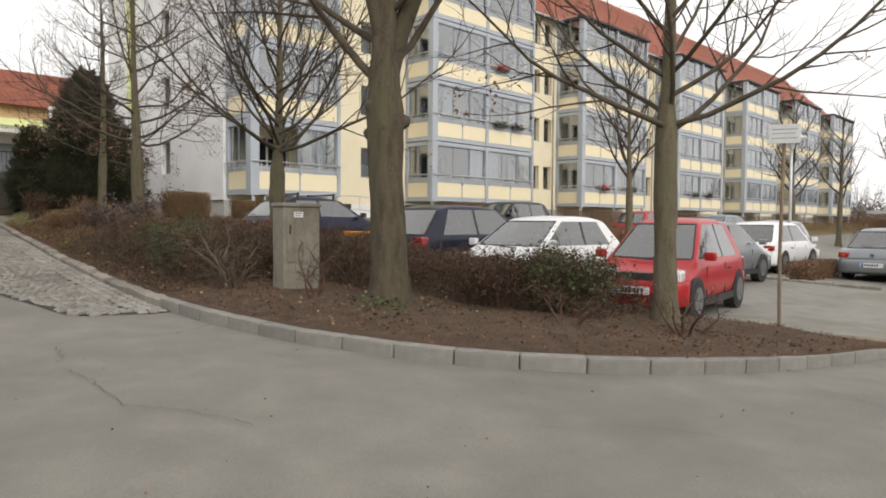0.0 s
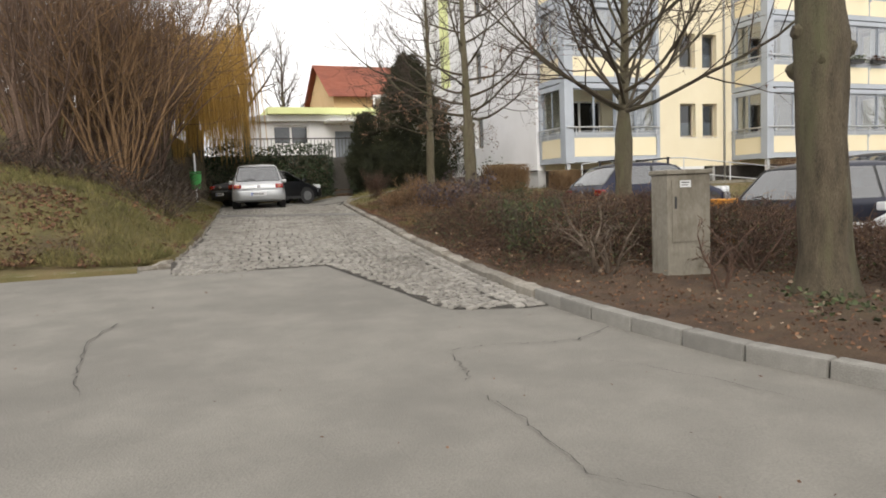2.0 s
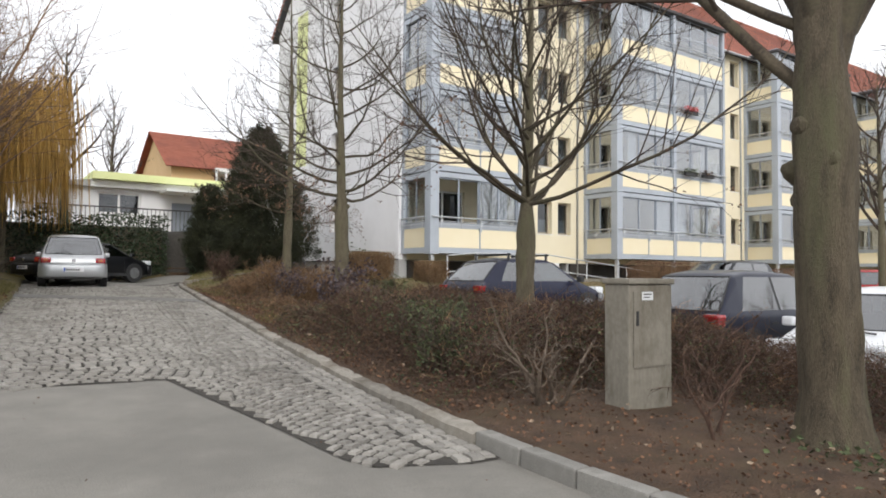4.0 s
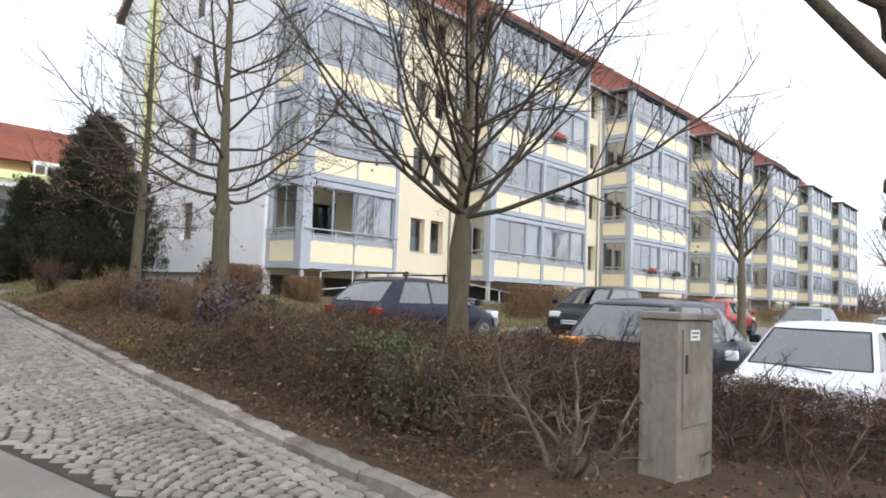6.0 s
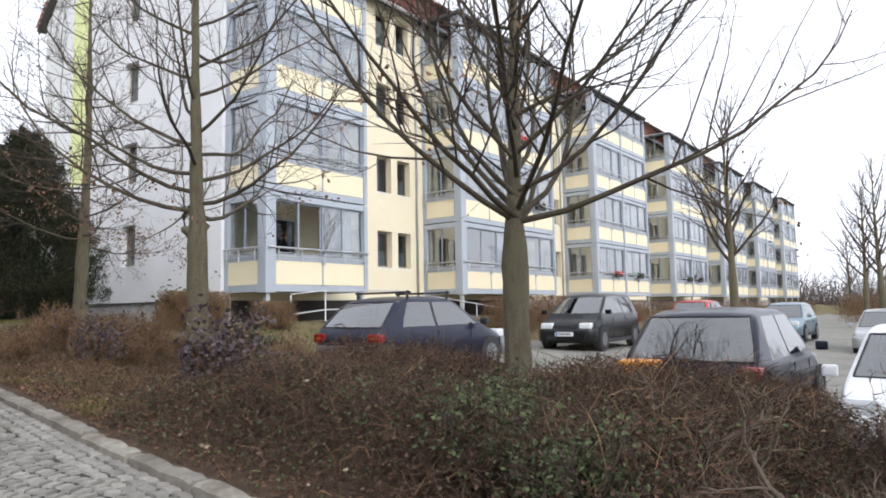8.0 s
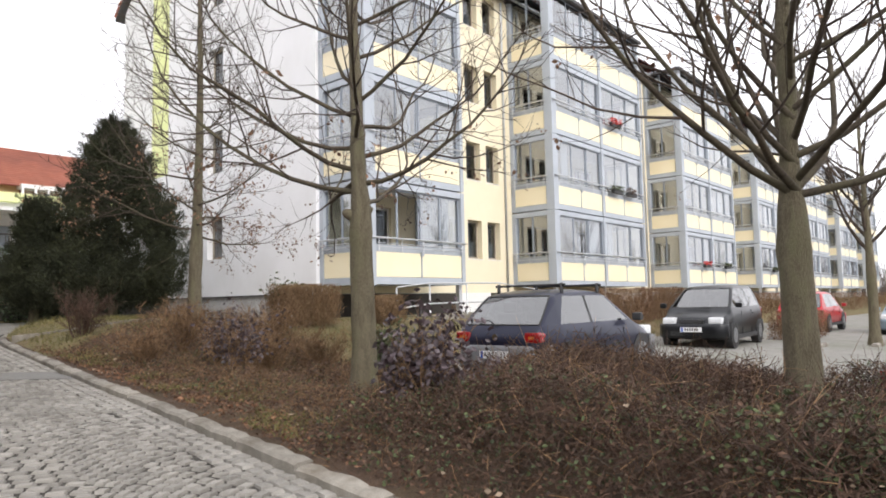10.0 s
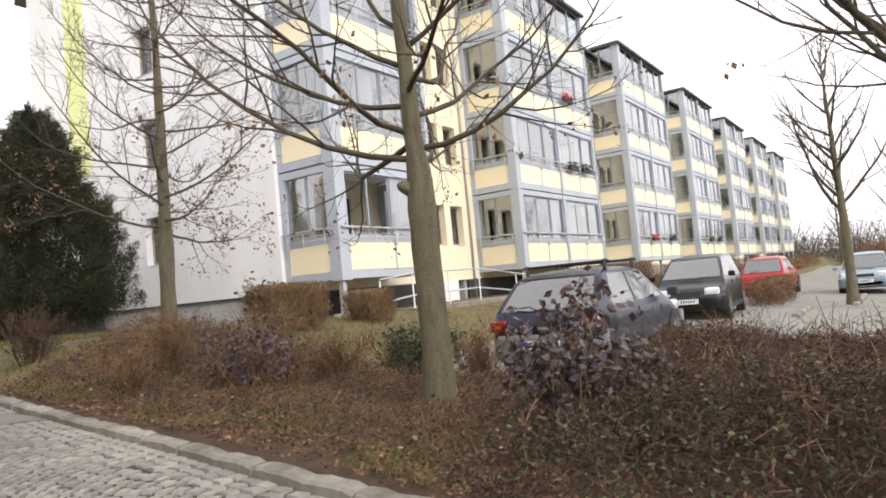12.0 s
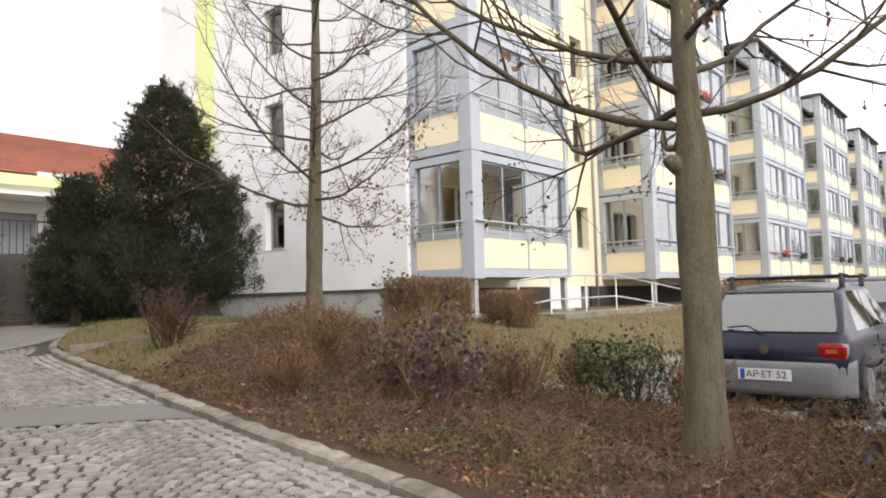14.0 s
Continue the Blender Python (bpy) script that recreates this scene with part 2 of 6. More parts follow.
def paint(name, c, metal=0.0):
    d = tuple(min(1, v * 1.12 + 0.004) for v in c)
    return surface(name, c, d, 1.2, 0.33, 500, 0.0, metal=metal, coat=0.25)


# ---------- mesh helpers ----------
def mesh_of(name, verts, faces, mat, smooth=False):
    me = bpy.data.meshes.new(name)
    me.from_pydata([tuple(v) for v in verts], [], faces)
    me.materials.append(M[mat] if isinstance(mat, str) else mat)
    if smooth:
        me.polygons.foreach_set("use_smooth", [True] * len(me.polygons))
    me.update()
    return me


def bm_mesh(name, bm, mat, smooth=False):
    me = bpy.data.meshes.new(name)
    bmesh.ops.recalc_face_normals(bm, faces=bm.faces)
    bm.to_mesh(me)
    bm.free()
    me.materials.append(M[mat] if isinstance(mat, str) else mat)
    if smooth:
        me.polygons.foreach_set("use_smooth", [True] * len(me.polygons))
    return me


def part(name, bm, material, parent=None, label="", at=None, smooth=False):
    """One mesh object under a thing or a part; bm is a bmesh or a finished mesh."""
    me = bm if isinstance(bm, bpy.types.Mesh) else bm_mesh(name, bm, material, smooth)
    ob = new(name, me)
    if parent is not None:
        ob.parent = parent
    if at is not None:
        ob.matrix_basis = at
    if label:
        ob["label"] = label
    return ob


def thing(name, at, label, category, group="", kind=""):
    ob = new(name)
    ob.empty_display_size = 0.2
    ob.matrix_basis = at
    return tagged(ob, label, category, group, kind)


def box(bm, lo, hi, m=None, bevel=0.0):
    lo, hi = Vector(lo), Vector(hi)
    t = Matrix.Translation((lo + hi) / 2) @ Matrix.Diagonal((*(hi - lo), 1))
    r = bmesh.ops.create_cube(bm, size=1, matrix=(m @ t) if m is not None else t)
    if bevel:
        es = list({e for v in r["verts"] for e in v.link_edges})
        bmesh.ops.bevel(bm, geom=es, offset=bevel, segments=2, affect="EDGES", profile=0.6)
    return bm


def boxes(*items):
    bm = bmesh.new()
    for lo, hi in items:
        box(bm, lo, hi)
    return bm


def tubes(paths):
    """Tapered tubes along paths of (points, radii, sides). Returns vertices and faces."""
    vs, fs, base = [], [], 0
    for pts, rad, k in paths:
        pts = np.asarray(pts, float)
        n = len(pts)
        tan = np.gradient(pts, axis=0)
        tan /= np.linalg.norm(tan, axis=1)[:, None] + 1e-9
        ref = np.where(np.abs(tan[:, 2:3]) > 0.9, np.array([[1.0, 0, 0]]), np.array([[0, 0, 1.0]]))
        u = np.cross(tan, ref)
        u /= np.linalg.norm(u, axis=1)[:, None] + 1e-9
        v = np.cross(tan, u)
        an = np.arange(k) * 2 * np.pi / k
        ring = pts[:, None, :] + np.asarray(rad, float)[:, None, None] * (np.cos(an)[None, :, None] * u[:, None, :] + np.sin(an)[None, :, None] * v[:, None, :])
        vs.append(ring.reshape(-1, 3))
        for i in range(n - 1):
            for j in range(k):
                a, b = base + i * k + j, base + i * k + (j + 1) % k
                fs.append((a, b, b + k, a + k))
        fs.append(tuple(base + (n - 1) * k + j for j in range(k)))
        base += n * k
    return np.concatenate(vs), fs


def leaves(centres, size, rng, flat=0.3, droop=0.0, wide=0.32):
    """Small bent leaves round the centres, of four corners each."""
    c = np.asarray(centres, float)
    n = len(c)
    d = rng.normal(size=(n, 3))
    d[:, 2] = d[:, 2] * (1 - flat) - droop
    d /= np.linalg.norm(d, axis=1)[:, None]
    e = np.cross(d, rng.normal(size=(n, 3)))
    e /= np.linalg.norm(e, axis=1)[:, None] + 1e-9
    nrm = np.cross(d, e)
    s = size * rng.uniform(0.55, 1.25, (n, 1))
    p0, p2 = c, c + d * s
    p1 = c + d * s * 0.5 + e * s * wide + nrm * s * 0.08
    p3 = c + d * s * 0.5 - e * s * wide + nrm * s * 0.08
    v = np.stack([p0, p1, p2, p3], 1).reshape(-1, 3)
    f = [(4 * i, 4 * i + 1, 4 * i + 2, 4 * i + 3) for i in range(n)]
    return v, f


def sm(a, b, t):
    t = min(1.0, max(0.0, (t - a) / (b - a)))
    return t * t * (3 - 2 * t)


# ---------- lie of the land ----------
def zroad(y):
    return float(np.interp(y, (-60, -30, -14.75, -6, 2, 12, 40), (0.9, 1.35, 1.77, 2.21, 2.51, 2.67, 3.0)))


def zlot(x, y):
    return 1.42 + 0.042 * (min(y, -3) + 19) - 0.008 * max(0.0, min(x, 40))


def xkerb(y):
    """The bed's road side, from the lot's entry up to the top of the road."""
    return float(np.interp(y, (-20.83, -20.72, -20.57, -20.5, -20.36, -20.18, -19.93, -19.67, -19.32, -18.94, -18.52, -17.4, -16.2, -15.3, -14, -12.3, -9.3, -7, -4.6, -2.6, -0.8, 2.2, 3.4, 4.2, 4.6),
                           (-4.53, -4.96, -5.76, -6.34, -7.29, -7.97, -8.45, -8.78, -9.09, -9.34, -9.54, -9.86, -9.97, -9.96, -9.88, -9.73, -9.42, -9.12, -8.8, -8.5, -8.22, -7.8, -7.5, -7.1, -6.5)))


def xleft(y):
    return float(np.interp(y, (-11.4, -11.0, -10.2, -7.5, 1, 12, 30), (-30, -13.6, -13.1, -12.7, -11.9, -11.2, -10)))


def land(x, y):
    w = sm(-9.2, -4.8, x)
    z = zroad(y) * (1 - w) + zlot(x, y) * w
    z -= 0.2 * sm(-4.75, -3.9, x) * sm(-8.5, -15.0, y)
    if y > -5:
        up = sm(-4.6, -0.9, y) * sm(-8.6, -6.2, x)
        z = z * (1 - up) + 2.8 * up
    if x < -11 and y > -11.6:
        d = xleft(y) - x
        if d > 0:
            z += (0.95 * sm(0, 2.1, d) + 0.3 * sm(0.3, 2.5, d) * sm(-7, -2, y) + 1.5 * sm(1.5, 8, d)) * sm(-11.4, -8.0, y)
    if y > 9.0:
        z += 1.9 * sm(9.6, 11.0, y) * (1 - sm(-1.5, 2.5, x)) * sm(-40, -20, x)
    return z


def sheet(name, rows, mat, label, category):
    """A sheet through rows of points of equal count."""
    vs = [p for r in rows for p in r]
    k = len(rows[0])
    fs = [(i * k + j, i * k + j + 1, (i + 1) * k + j + 1, (i + 1) * k + j) for i in range(len(rows) - 1) for j in range(k - 1)]
    ob = part(name, mesh_of(name, vs, fs, mat, True), mat)
    return tagged(ob, label, category, "", "structure")


def bumpy(x, y, a=0.03, s=1.3):
    return a * noise.noise((x * s, y * s, 0.0)) + 0.4 * a * noise.noise((x * s * 4, y * s * 4, 3.0))


ax = [-400, -250, -150, -100, -70, -50, -40] + [x * 0.5 for x in range(-64, 29)] + list(range(15, 41, 2)) + [50, 70, 100, 150, 250, 400]
ay = [-400, -250, -150, -100, -70, -50] + [y * 0.5 for y in range(-80, 41)] + [22, 26, 32, 40, 60, 100, 150, 250, 400]
sheet("ground", [[(x, y, land(x, y) - 0.09) for x in ax] for y in ay], "lawn", "brownish winter grass and bare earth between the roads", "ground")

# asphalt of the junction, and the lane up the hill beneath its setts
ys = [-60, -45, -35] + [-30 + 0.4 * i for i in range(48)] + [-11.0]
sheet("road_asphalt", [[(x, y, land(x, y) + bumpy(x, y, 0.006)) for x in [-60, -45, -35, -28, -22] + [-18 + 0.4 * i for i in range(26)] + [-7.4, -6.8, -6.2, -5.4, -4.8, -4.2, -3, 0, 10, 30, 60]] for y in ys], "asphalt", "worn grey asphalt with cracks and pale patches", "road")

def cobble_left(y):
    """Where the setts begin, on the road's outer side."""
    if y < -11.72:
        return float(np.interp(y, (-15.3, -15.1, -14.9, -13.4, -11.8), (-10.2, -10.75, -10.86, -11.05, -11.3)))
    return max(xleft(y), -13.2)


lane_rows = []
for i in range(110):
    y = -15.3 + i * 0.25
    a, b = cobble_left(y), xkerb(min(y, 3.3)) if y < 3.3 else float(np.interp(y, (3.3, 4.3, 5, 12), (-7.5, -7.0, -4, 6)))
    lane_rows.append([(a + (b - a) * j / 14, y, land(a + (b - a) * j / 14, y) + 0.008) for j in range(15)])
lane = sheet("cobbled_lane", lane_rows, "joint", "lane of grey granite setts with sandy joints", "road")
sheet("road_top_asphalt", [[(x, y, land(x, y) + 0.035) for x in [-11.3 + 0.5 * i for i in range(36)]] for y in (4.6, 5.2, 6, 7, 8, 9, 9.7)], "asphalt", "grey asphalt turning area at the top of the lane", "road")
def strip_y(x):
    """The middle of the dark asphalt strip across the lane."""
    return -2.4 - 0.6 * (x + 9.6)


sheet("asphalt_strip", [[(x, strip_y(x) + dy, land(x, strip_y(x) + dy) + 0.03) for x in [-12.2 + 0.2 * i for i in range(int((xkerb(-2.6) + 12.2) / 0.2) + 1)]] for dy in (-0.48, -0.2, 0, 0.2, 0.48)], "asphalt_dark", "dark asphalt strip laid across the cobbled lane", "road")

# kerbs
kerb_y = [-20.9 + 0.05 * i for i in range(508)]
kerb_pts = [(xkerb(y), y) for y in kerb_y]
kerb_s = [0.0]
for p, q in zip(kerb_pts, kerb_pts[1:]):
    kerb_s.append(kerb_s[-1] + math.dist(p, q))


def kerb_at(s):
    return Vector((float(np.interp(s, kerb_s, [p[0] for p in kerb_pts])), float(np.interp(s, kerb_s, [p[1] for p in kerb_pts])), 0))


def stone_mesh(name, length, width, height, mat, rough, seed):
    rng = random.Random(seed)
    bm = bmesh.new()
    box(bm, (0, 0, -0.15), (length, width, height), bevel=0.018)
    for v in bm.verts:
        v.co += Vector((rng.uniform(-1, 1), rng.uniform(-1, 1), rng.uniform(-1, 1))) * rough
    return bm_mesh(name, bm, mat, False)


def granite_mesh(length, seed):
    """A rough hewn kerb block with worn, uneven edges."""
    rng = random.Random(seed)
    n = max(4, round(length / 0.11))
    rings = []
    for i in range(n + 1):
        e = 0.93 if i in (0, n) else 1.0
        x = length * i / n + (rng.uniform(-0.012, 0.012) if 0 < i < n else 0)
        w0, w1, h = rng.uniform(-0.012, 0.012), 0.16 + rng.uniform(-0.012, 0.012), 0.10 * e + rng.uniform(-0.010, 0.008)
        rings.append([(x, w0, -0.15), (x, w1, -0.15), (x, w1, h - 0.02), (x, w1 - 0.025, h), (x, w0 + 0.04 + rng.uniform(-0.01, 0.01), h + rng.uniform(0, 0.006)), (x, w0 + 0.008, h - 0.035)])
    vs = [p for r in rings for p in r]
    fs = [(i * 6 + j, i * 6 + (j + 1) % 6, (i + 1) * 6 + (j + 1) % 6, (i + 1) * 6 + j) for i in range(n) for j in range(6)]
    fs += [tuple(range(5, -1, -1)), tuple(n * 6 + j for j in range(6))]
    return mesh_of("kerb_stone", vs, [f[::-1] for f in fs], "kerb_granite")


kerb = thing("kerb", pose(0, 0, 0), "grey concrete and granite kerb stones along the planted bed", "kerb", "", "structure")
concrete_stones = [stone_mesh("kerb_stone", 0.49, 0.13, 0.115, "kerb", 0.003, i) for i in range(3)]
granite_stones = [granite_mesh(L, 10 + i) for i, L in enumerate((0.54, 0.71, 0.87, 0.98))]
s, rng = 0.0, random.Random(4)
while s < kerb_s[-1] - 0.5:
    concrete = kerb_at(s).y < -15.4
    pick = rng.randrange(3 if concrete else 4)
    me = concrete_stones[pick] if concrete else granite_stones[pick]
    ln = 0.50 if concrete else (0.565, 0.735, 0.895, 1.005)[pick]
    a, b = kerb_at(s), kerb_at(s + ln)
    yaw = math.degrees(math.atan2(b.y - a.y, b.x - a.x))
    za, zb = land(a.x, a.y), land(b.x, b.y)
    tilt = -math.degrees(math.atan2(zb - za, ln))
    part("kerb_stone", me, None, kerb, at=pose(a.x, a.y, za + (0 if concrete else rng.uniform(-0.012, 0.012)), 0 if concrete else rng.uniform(-3, 3), tilt, yaw) @ pose(0, -0.13 if concrete else -0.15, 0))
    s += ln
left_kerb = thing("lane_edge_kerb", pose(0, 0, 0), "low dark kerb stones along the grass bank", "kerb", "", "structure")
lk = [(-17 + 0.5 * i, -11.25 + 0.02 * i) for i in range(7)] + [(-13.35, -10.9), (-13.1, -10.2)] + [(xleft(y), y) for y in [-9.6 + 0.6 * i for i in range(24)]]
for p, q in zip(lk, lk[1:]):
    ln = math.dist(p, q)
    part("kerb_stone", granite_stones[rng.randrange(4)], None, left_kerb, at=pose(p[0], p[1], land(p[0] + 0.1, p[1]) - 0.05, 0, -math.degrees(math.atan2(zroad(q[1]) - zroad(p[1]), ln)), math.degrees(math.atan2(q[1] - p[1], q[0] - p[0]))) @ Matrix.Diagonal((ln / 0.7, 0.75, 1, 1)))


# planted bed, lawns, parking lot
def bed_right(y):
    return float(np.interp(y, (-20.95, -20.2, -19, -5, -4.4, 4.6), (-4.4, -4.45, -4.5, -4.55, -4.6, -4.6)))


bed_rows = []
for i in range(172):
    y = -20.88 + i * 0.1495
    a, b = xkerb(y) + 0.1, bed_right(y)
    bed_rows.append([(a + (b - a) * (j / 24), y, land(a + (b - a) * j / 24, y) + 0.085 + (0.06 * sm(0, 0.2, j / 24) + bumpy(a + (b - a) * j / 24, y, 0.045)) * (0 if j == 0 else 1) - (0.16 if j == 24 else 0)) for j in range(25)])
sheet("planting_bed", bed_rows, "soil", "bare brown soil with leaf litter under the shrubs", "soil")
sheet("building_lawn", [[(x, y, land(x, y) + 0.03 + bumpy(x, y, 0.03)) for x in [-4.75 + 0.6 * i for i in range(40)] + [22, 30, 45, 65, 85]] for y in [-4.2 + 0.35 * i for i in range(20)]], "lawn", "patchy winter lawn in front of the apartment building", "lawn")
def gable_rise(x, y):
    d = x - xkerb(min(y, 4.6)) - 0.12
    return 0.02 + 0.17 * sm(-1.5, -0.8, y) * (0.45 + 0.55 * sm(0, 0.3, d)) * (1 - sm(-4.95, -4.5, x))


sheet("gable_lawn", [[(x, y, land(x, y) + gable_rise(x, y) + bumpy(x, y, 0.03)) for x in [xkerb(min(y, 4.6)) + 0.12 + (4.4 - xkerb(min(y, 4.6)) - 0.12 - 4.9) * j / 20 for j in range(21)]] for y in [-2.2 + 0.35 * i for i in range(20)]], "lawn", "mossy lawn beside the white gable wall", "lawn")
sheet("grass_bank", [[(xleft(y) - d, y, land(xleft(y) - d, y) + (0.09 if d > 0 else -0.15) + bumpy(xleft(y) - d, y, 0.07, 0.8) * (d > 0)) for d in [-0.02, 0.03, 0.2, 0.5, 1, 1.5, 2, 2.5, 3, 3.6, 4.2, 5, 6, 7.5, 9, 12, 16, 24, 40]] for y in [-11.05 + 0.45 * i for i in range(60)]], "bank", "grassy bank with brown soil rising beside the lane", "lawn")
sheet("verge", [[(x, y, land(x, y) + (0.05 if y > -11.2 else -0.12)) for x in [-40, -30, -24, -20, -18, -17, -16, -15.2, -14.5, -13.9, -13.6]] for y in (-11.22, -11.18, -11.0, -10.7, -10.3, -10.0)], "lawn", "thin grass verge beside the side road", "lawn")
sheet("parking_lot", [[(x, y, land(x, y) + 0.03) for x in [-4.5, -4.2, -3.5, -2.5, -1.5, 0, 1.5, 3, 4.5, 6, 8, 10, 14, 18, 24, 32, 45, 70]] for y in [-20.9, -20, -18.5, -17, -15, -13, -11, -9, -7, -5.5, -4.3, -3.9]], "lot", "pale grey parking lot paving with mossy joints", "parking lot")

# low kerb and strip of earth between the two rows of parked cars
lot_island = thing("lot_island", pose(0, 0, 0), "narrow planted strip with a pale kerb in the parking lot", "kerb", "", "structure")
for (x0, y0, x1, y1) in ((5.2, -18.6, 5.2, -13.6), (9.2, -9.6, 14.5, -9.6), (5.4, -8.6, 9.0, -8.6)):
    ln = math.dist((x0, y0), (x1, y1))
    for i in range(int(ln)):
        f = i / ln
        x, y = x0 + (x1 - x0) * f, y0 + (y1 - y0) * f
        part("kerb_stone", granite_stones[3], None, lot_island, at=pose(x, y, land(x, y) + 0.02, 0, 0, math.degrees(math.atan2(y1 - y0, x1 - x0))))


# ---------- apartment building ----------
H, B0 = 2.8, 3.7
building = thing("apartment_building", pose(0, 0, 0), "long cream four-storey apartment building with glazed balconies, red roof", "building")
TOWERS = [(-0.36, 4.02, 1)] + [(8.86 + 12.24 * i, 7.59, 2) for i in range(6)]
WALL_Y, END_X, BACK_Y, EAVE = 1.9, 78.0, 13.7, 14.8


def pierced(axis, at, thick, lo, hi, zlo, zhi, holes):
    """A wall across axis, with rectangular holes of (a0, a1, z0, z1)."""
    us = sorted({lo, hi, *[h[0] for h in holes], *[h[1] for h in holes]})
    zs = sorted({zlo, zhi, *[h[2] for h in holes], *[h[3] for h in holes]})
    bm = bmesh.new()
    for u0, u1 in zip(us, us[1:]):
        for z0, z1 in zip(zs, zs[1:]):
            if not any(h[0] - 1e-6 <= u0 and u1 <= h[1] + 1e-6 and h[2] - 1e-6 <= z0 and z1 <= h[3] + 1e-6 for h in holes):
                if axis == "y":
                    box(bm, (u0, at, z0), (u1, at + thick, z1))
                else:
                    box(bm, (at, u0, z0), (at + thick, u1, z1))
    bmesh.ops.remove_doubles(bm, verts=bm.verts, dist=1e-4)
    return bm


win_holes, door_holes = [], []
for k, (x0, wd, bays) in enumerate(TOWERS):
    for f in range(4):
        zb = B0 + H * f
        if k:
            offs = ((-2.66, -1.86), (-1.51, -0.76)) if k == 1 else ((-2.41, -1.66), (-1.21, -0.46))
            for a, b in offs:
                win_holes.append((x0 + a, x0 + b, zb + 1.0, zb + 2.35))
        for c in ([wd * 0.5] if bays == 1 else [wd * 0.25, wd * 0.75]):
            door_holes.append((x0 + c - 0.8, x0 + c + 0.8, zb + 0.25, zb + 2.4))
part("front_wall", pierced("y", WALL_Y, 0.35, -0.1, END_X, 3.5, EAVE, win_holes + door_holes), "cream", building, "cream rendered front wall")
part("front_plinth", pierced("y", WALL_Y + 0.05, 0.35, -0.1, END_X, 1.5, 3.5, [(1.2, 1.9, 2.95, 3.25), (7.0, 7.9, 2.75, 3.5), (10.6, 11.3, 2.95, 3.25), (13.6, 14.3, 2.95, 3.25)]), "plinth", building, "grey cellar wall below the balconies")
gable_holes = [(6.6, 7.5, B0 + H * f + 1.02, B0 + H * f + 2.4) for f in range(4)]
gable = pierced("x", -0.45, 0.35, WALL_Y, BACK_Y, 3.5, EAVE, gable_holes)
part("gable_wall", gable, "white_render", building, "smooth white rendered gable wall")
bm = bmesh.new()
mid = (WALL_Y + BACK_Y) / 2
tri = [bm.verts.new(p) for p in ((-0.45, WALL_Y, EAVE), (-0.45, BACK_Y, EAVE), (-0.45, mid, EAVE + 5.7), (-0.1, WALL_Y, EAVE), (-0.1, BACK_Y, EAVE), (-0.1, mid, EAVE + 5.7))]
for f in ((0, 1, 2), (5, 4, 3), (0, 3, 4, 1), (1, 4, 5, 2), (2, 5, 3, 0)):
    bm.faces.new([tri[i] for i in f])
part("gable_top", bm, "white_render", building)
part("gable_plinth", boxes(((-0.42, WALL_Y, 1.5), (-0.1, BACK_Y, 3.5))), "plinth", building, "grey plinth below the white gable")
part("drip_edge", boxes(((-0.48, WALL_Y, 3.48), (-0.43, BACK_Y, 3.52))), "roofcap", building)
for f in range(3):
    part("lime_stripe", boxes(((-0.456, 10.15, 7.9 + f * 2.4), (-0.449, 11.35, 10.28 + f * 2.4))), "lime", building, "pale lime painted stripe")
part("side_wall", boxes(((END_X - 0.35, WALL_Y, 1.5), (END_X, BACK_Y, EAVE))), "white_render", building)
part("back_wall", boxes(((-0.1, BACK_Y - 0.35, 1.5), (END_X - 0.35, BACK_Y - 0.002, EAVE))), "cream", building)
part("floor_slab", boxes(*[((-0.09, WALL_Y + 0.36, B0 + H * f - 0.1), (END_X - 0.36, BACK_Y - 0.36, B0 + H * f + 0.1)) for f in range(5)], *[((x, WALL_Y + 3.5, 3.9), (x + 0.2, BACK_Y - 0.4, 14.5)) for x in range(3, 76, 6)], ((0.0, WALL_Y + 3.4, 3.8), (END_X - 0.4, WALL_Y + 3.5, 14.6))), "room", building, "plain room walls and floors behind the windows")

# tiled roof: rows of pantiles as shaped courses
tile_rows, tile_faces = [], []
n_course = 34
run = (mid - WALL_Y + 0.38)
for side in (0, 1):
    for c in range(n_course):
        f0, f1 = c / n_course, (c + 1.06) / n_course
        for ix in range(60):
            xa, xb = -0.75 + ix * 1.32, -0.75 + (ix + 1) * 1.32 - 0.02
            b = len(tile_rows)
            for f, dz in ((f0, 0.055), (f1, 0.02)):
                y = (WALL_Y - 0.38 + run * f) if side == 0 else (BACK_Y + 0.38 - run * f)
                z = EAVE - 0.1 + (5.7 + 0.25) * f + dz
                tile_rows += [(xa, y, z), (xb, y, z)]
            tile_faces.append((b, b + 1, b + 3, b + 2) if side == 0 else (b + 2, b + 3, b + 1, b))
roof_tiles = part("roof_tiles", mesh_of("roof_tiles", tile_rows, tile_faces, "rooftile"), None, building, "red clay roof tiles")
bm = bmesh.new()
for side in (0, 1):
    y0 = WALL_Y - 0.34 if side == 0 else BACK_Y + 0.34
    q = [bm.verts.new((x, y, z + dz)) for dz in (0, -0.07) for x in (-0.7, END_X + 0.3) for y, z in ((y0, EAVE - 0.16), (mid, EAVE + 5.72))]
    for f in ((0, 1, 3, 2), (4, 6, 7, 5), (0, 2, 6, 4), (1, 5, 7, 3), (0, 4, 5, 1), (2, 3, 7, 6)):
        bm.faces.new([q[i] for i in f])
part("roof", bm, "roofcap", building, "dark roof boarding and verge")
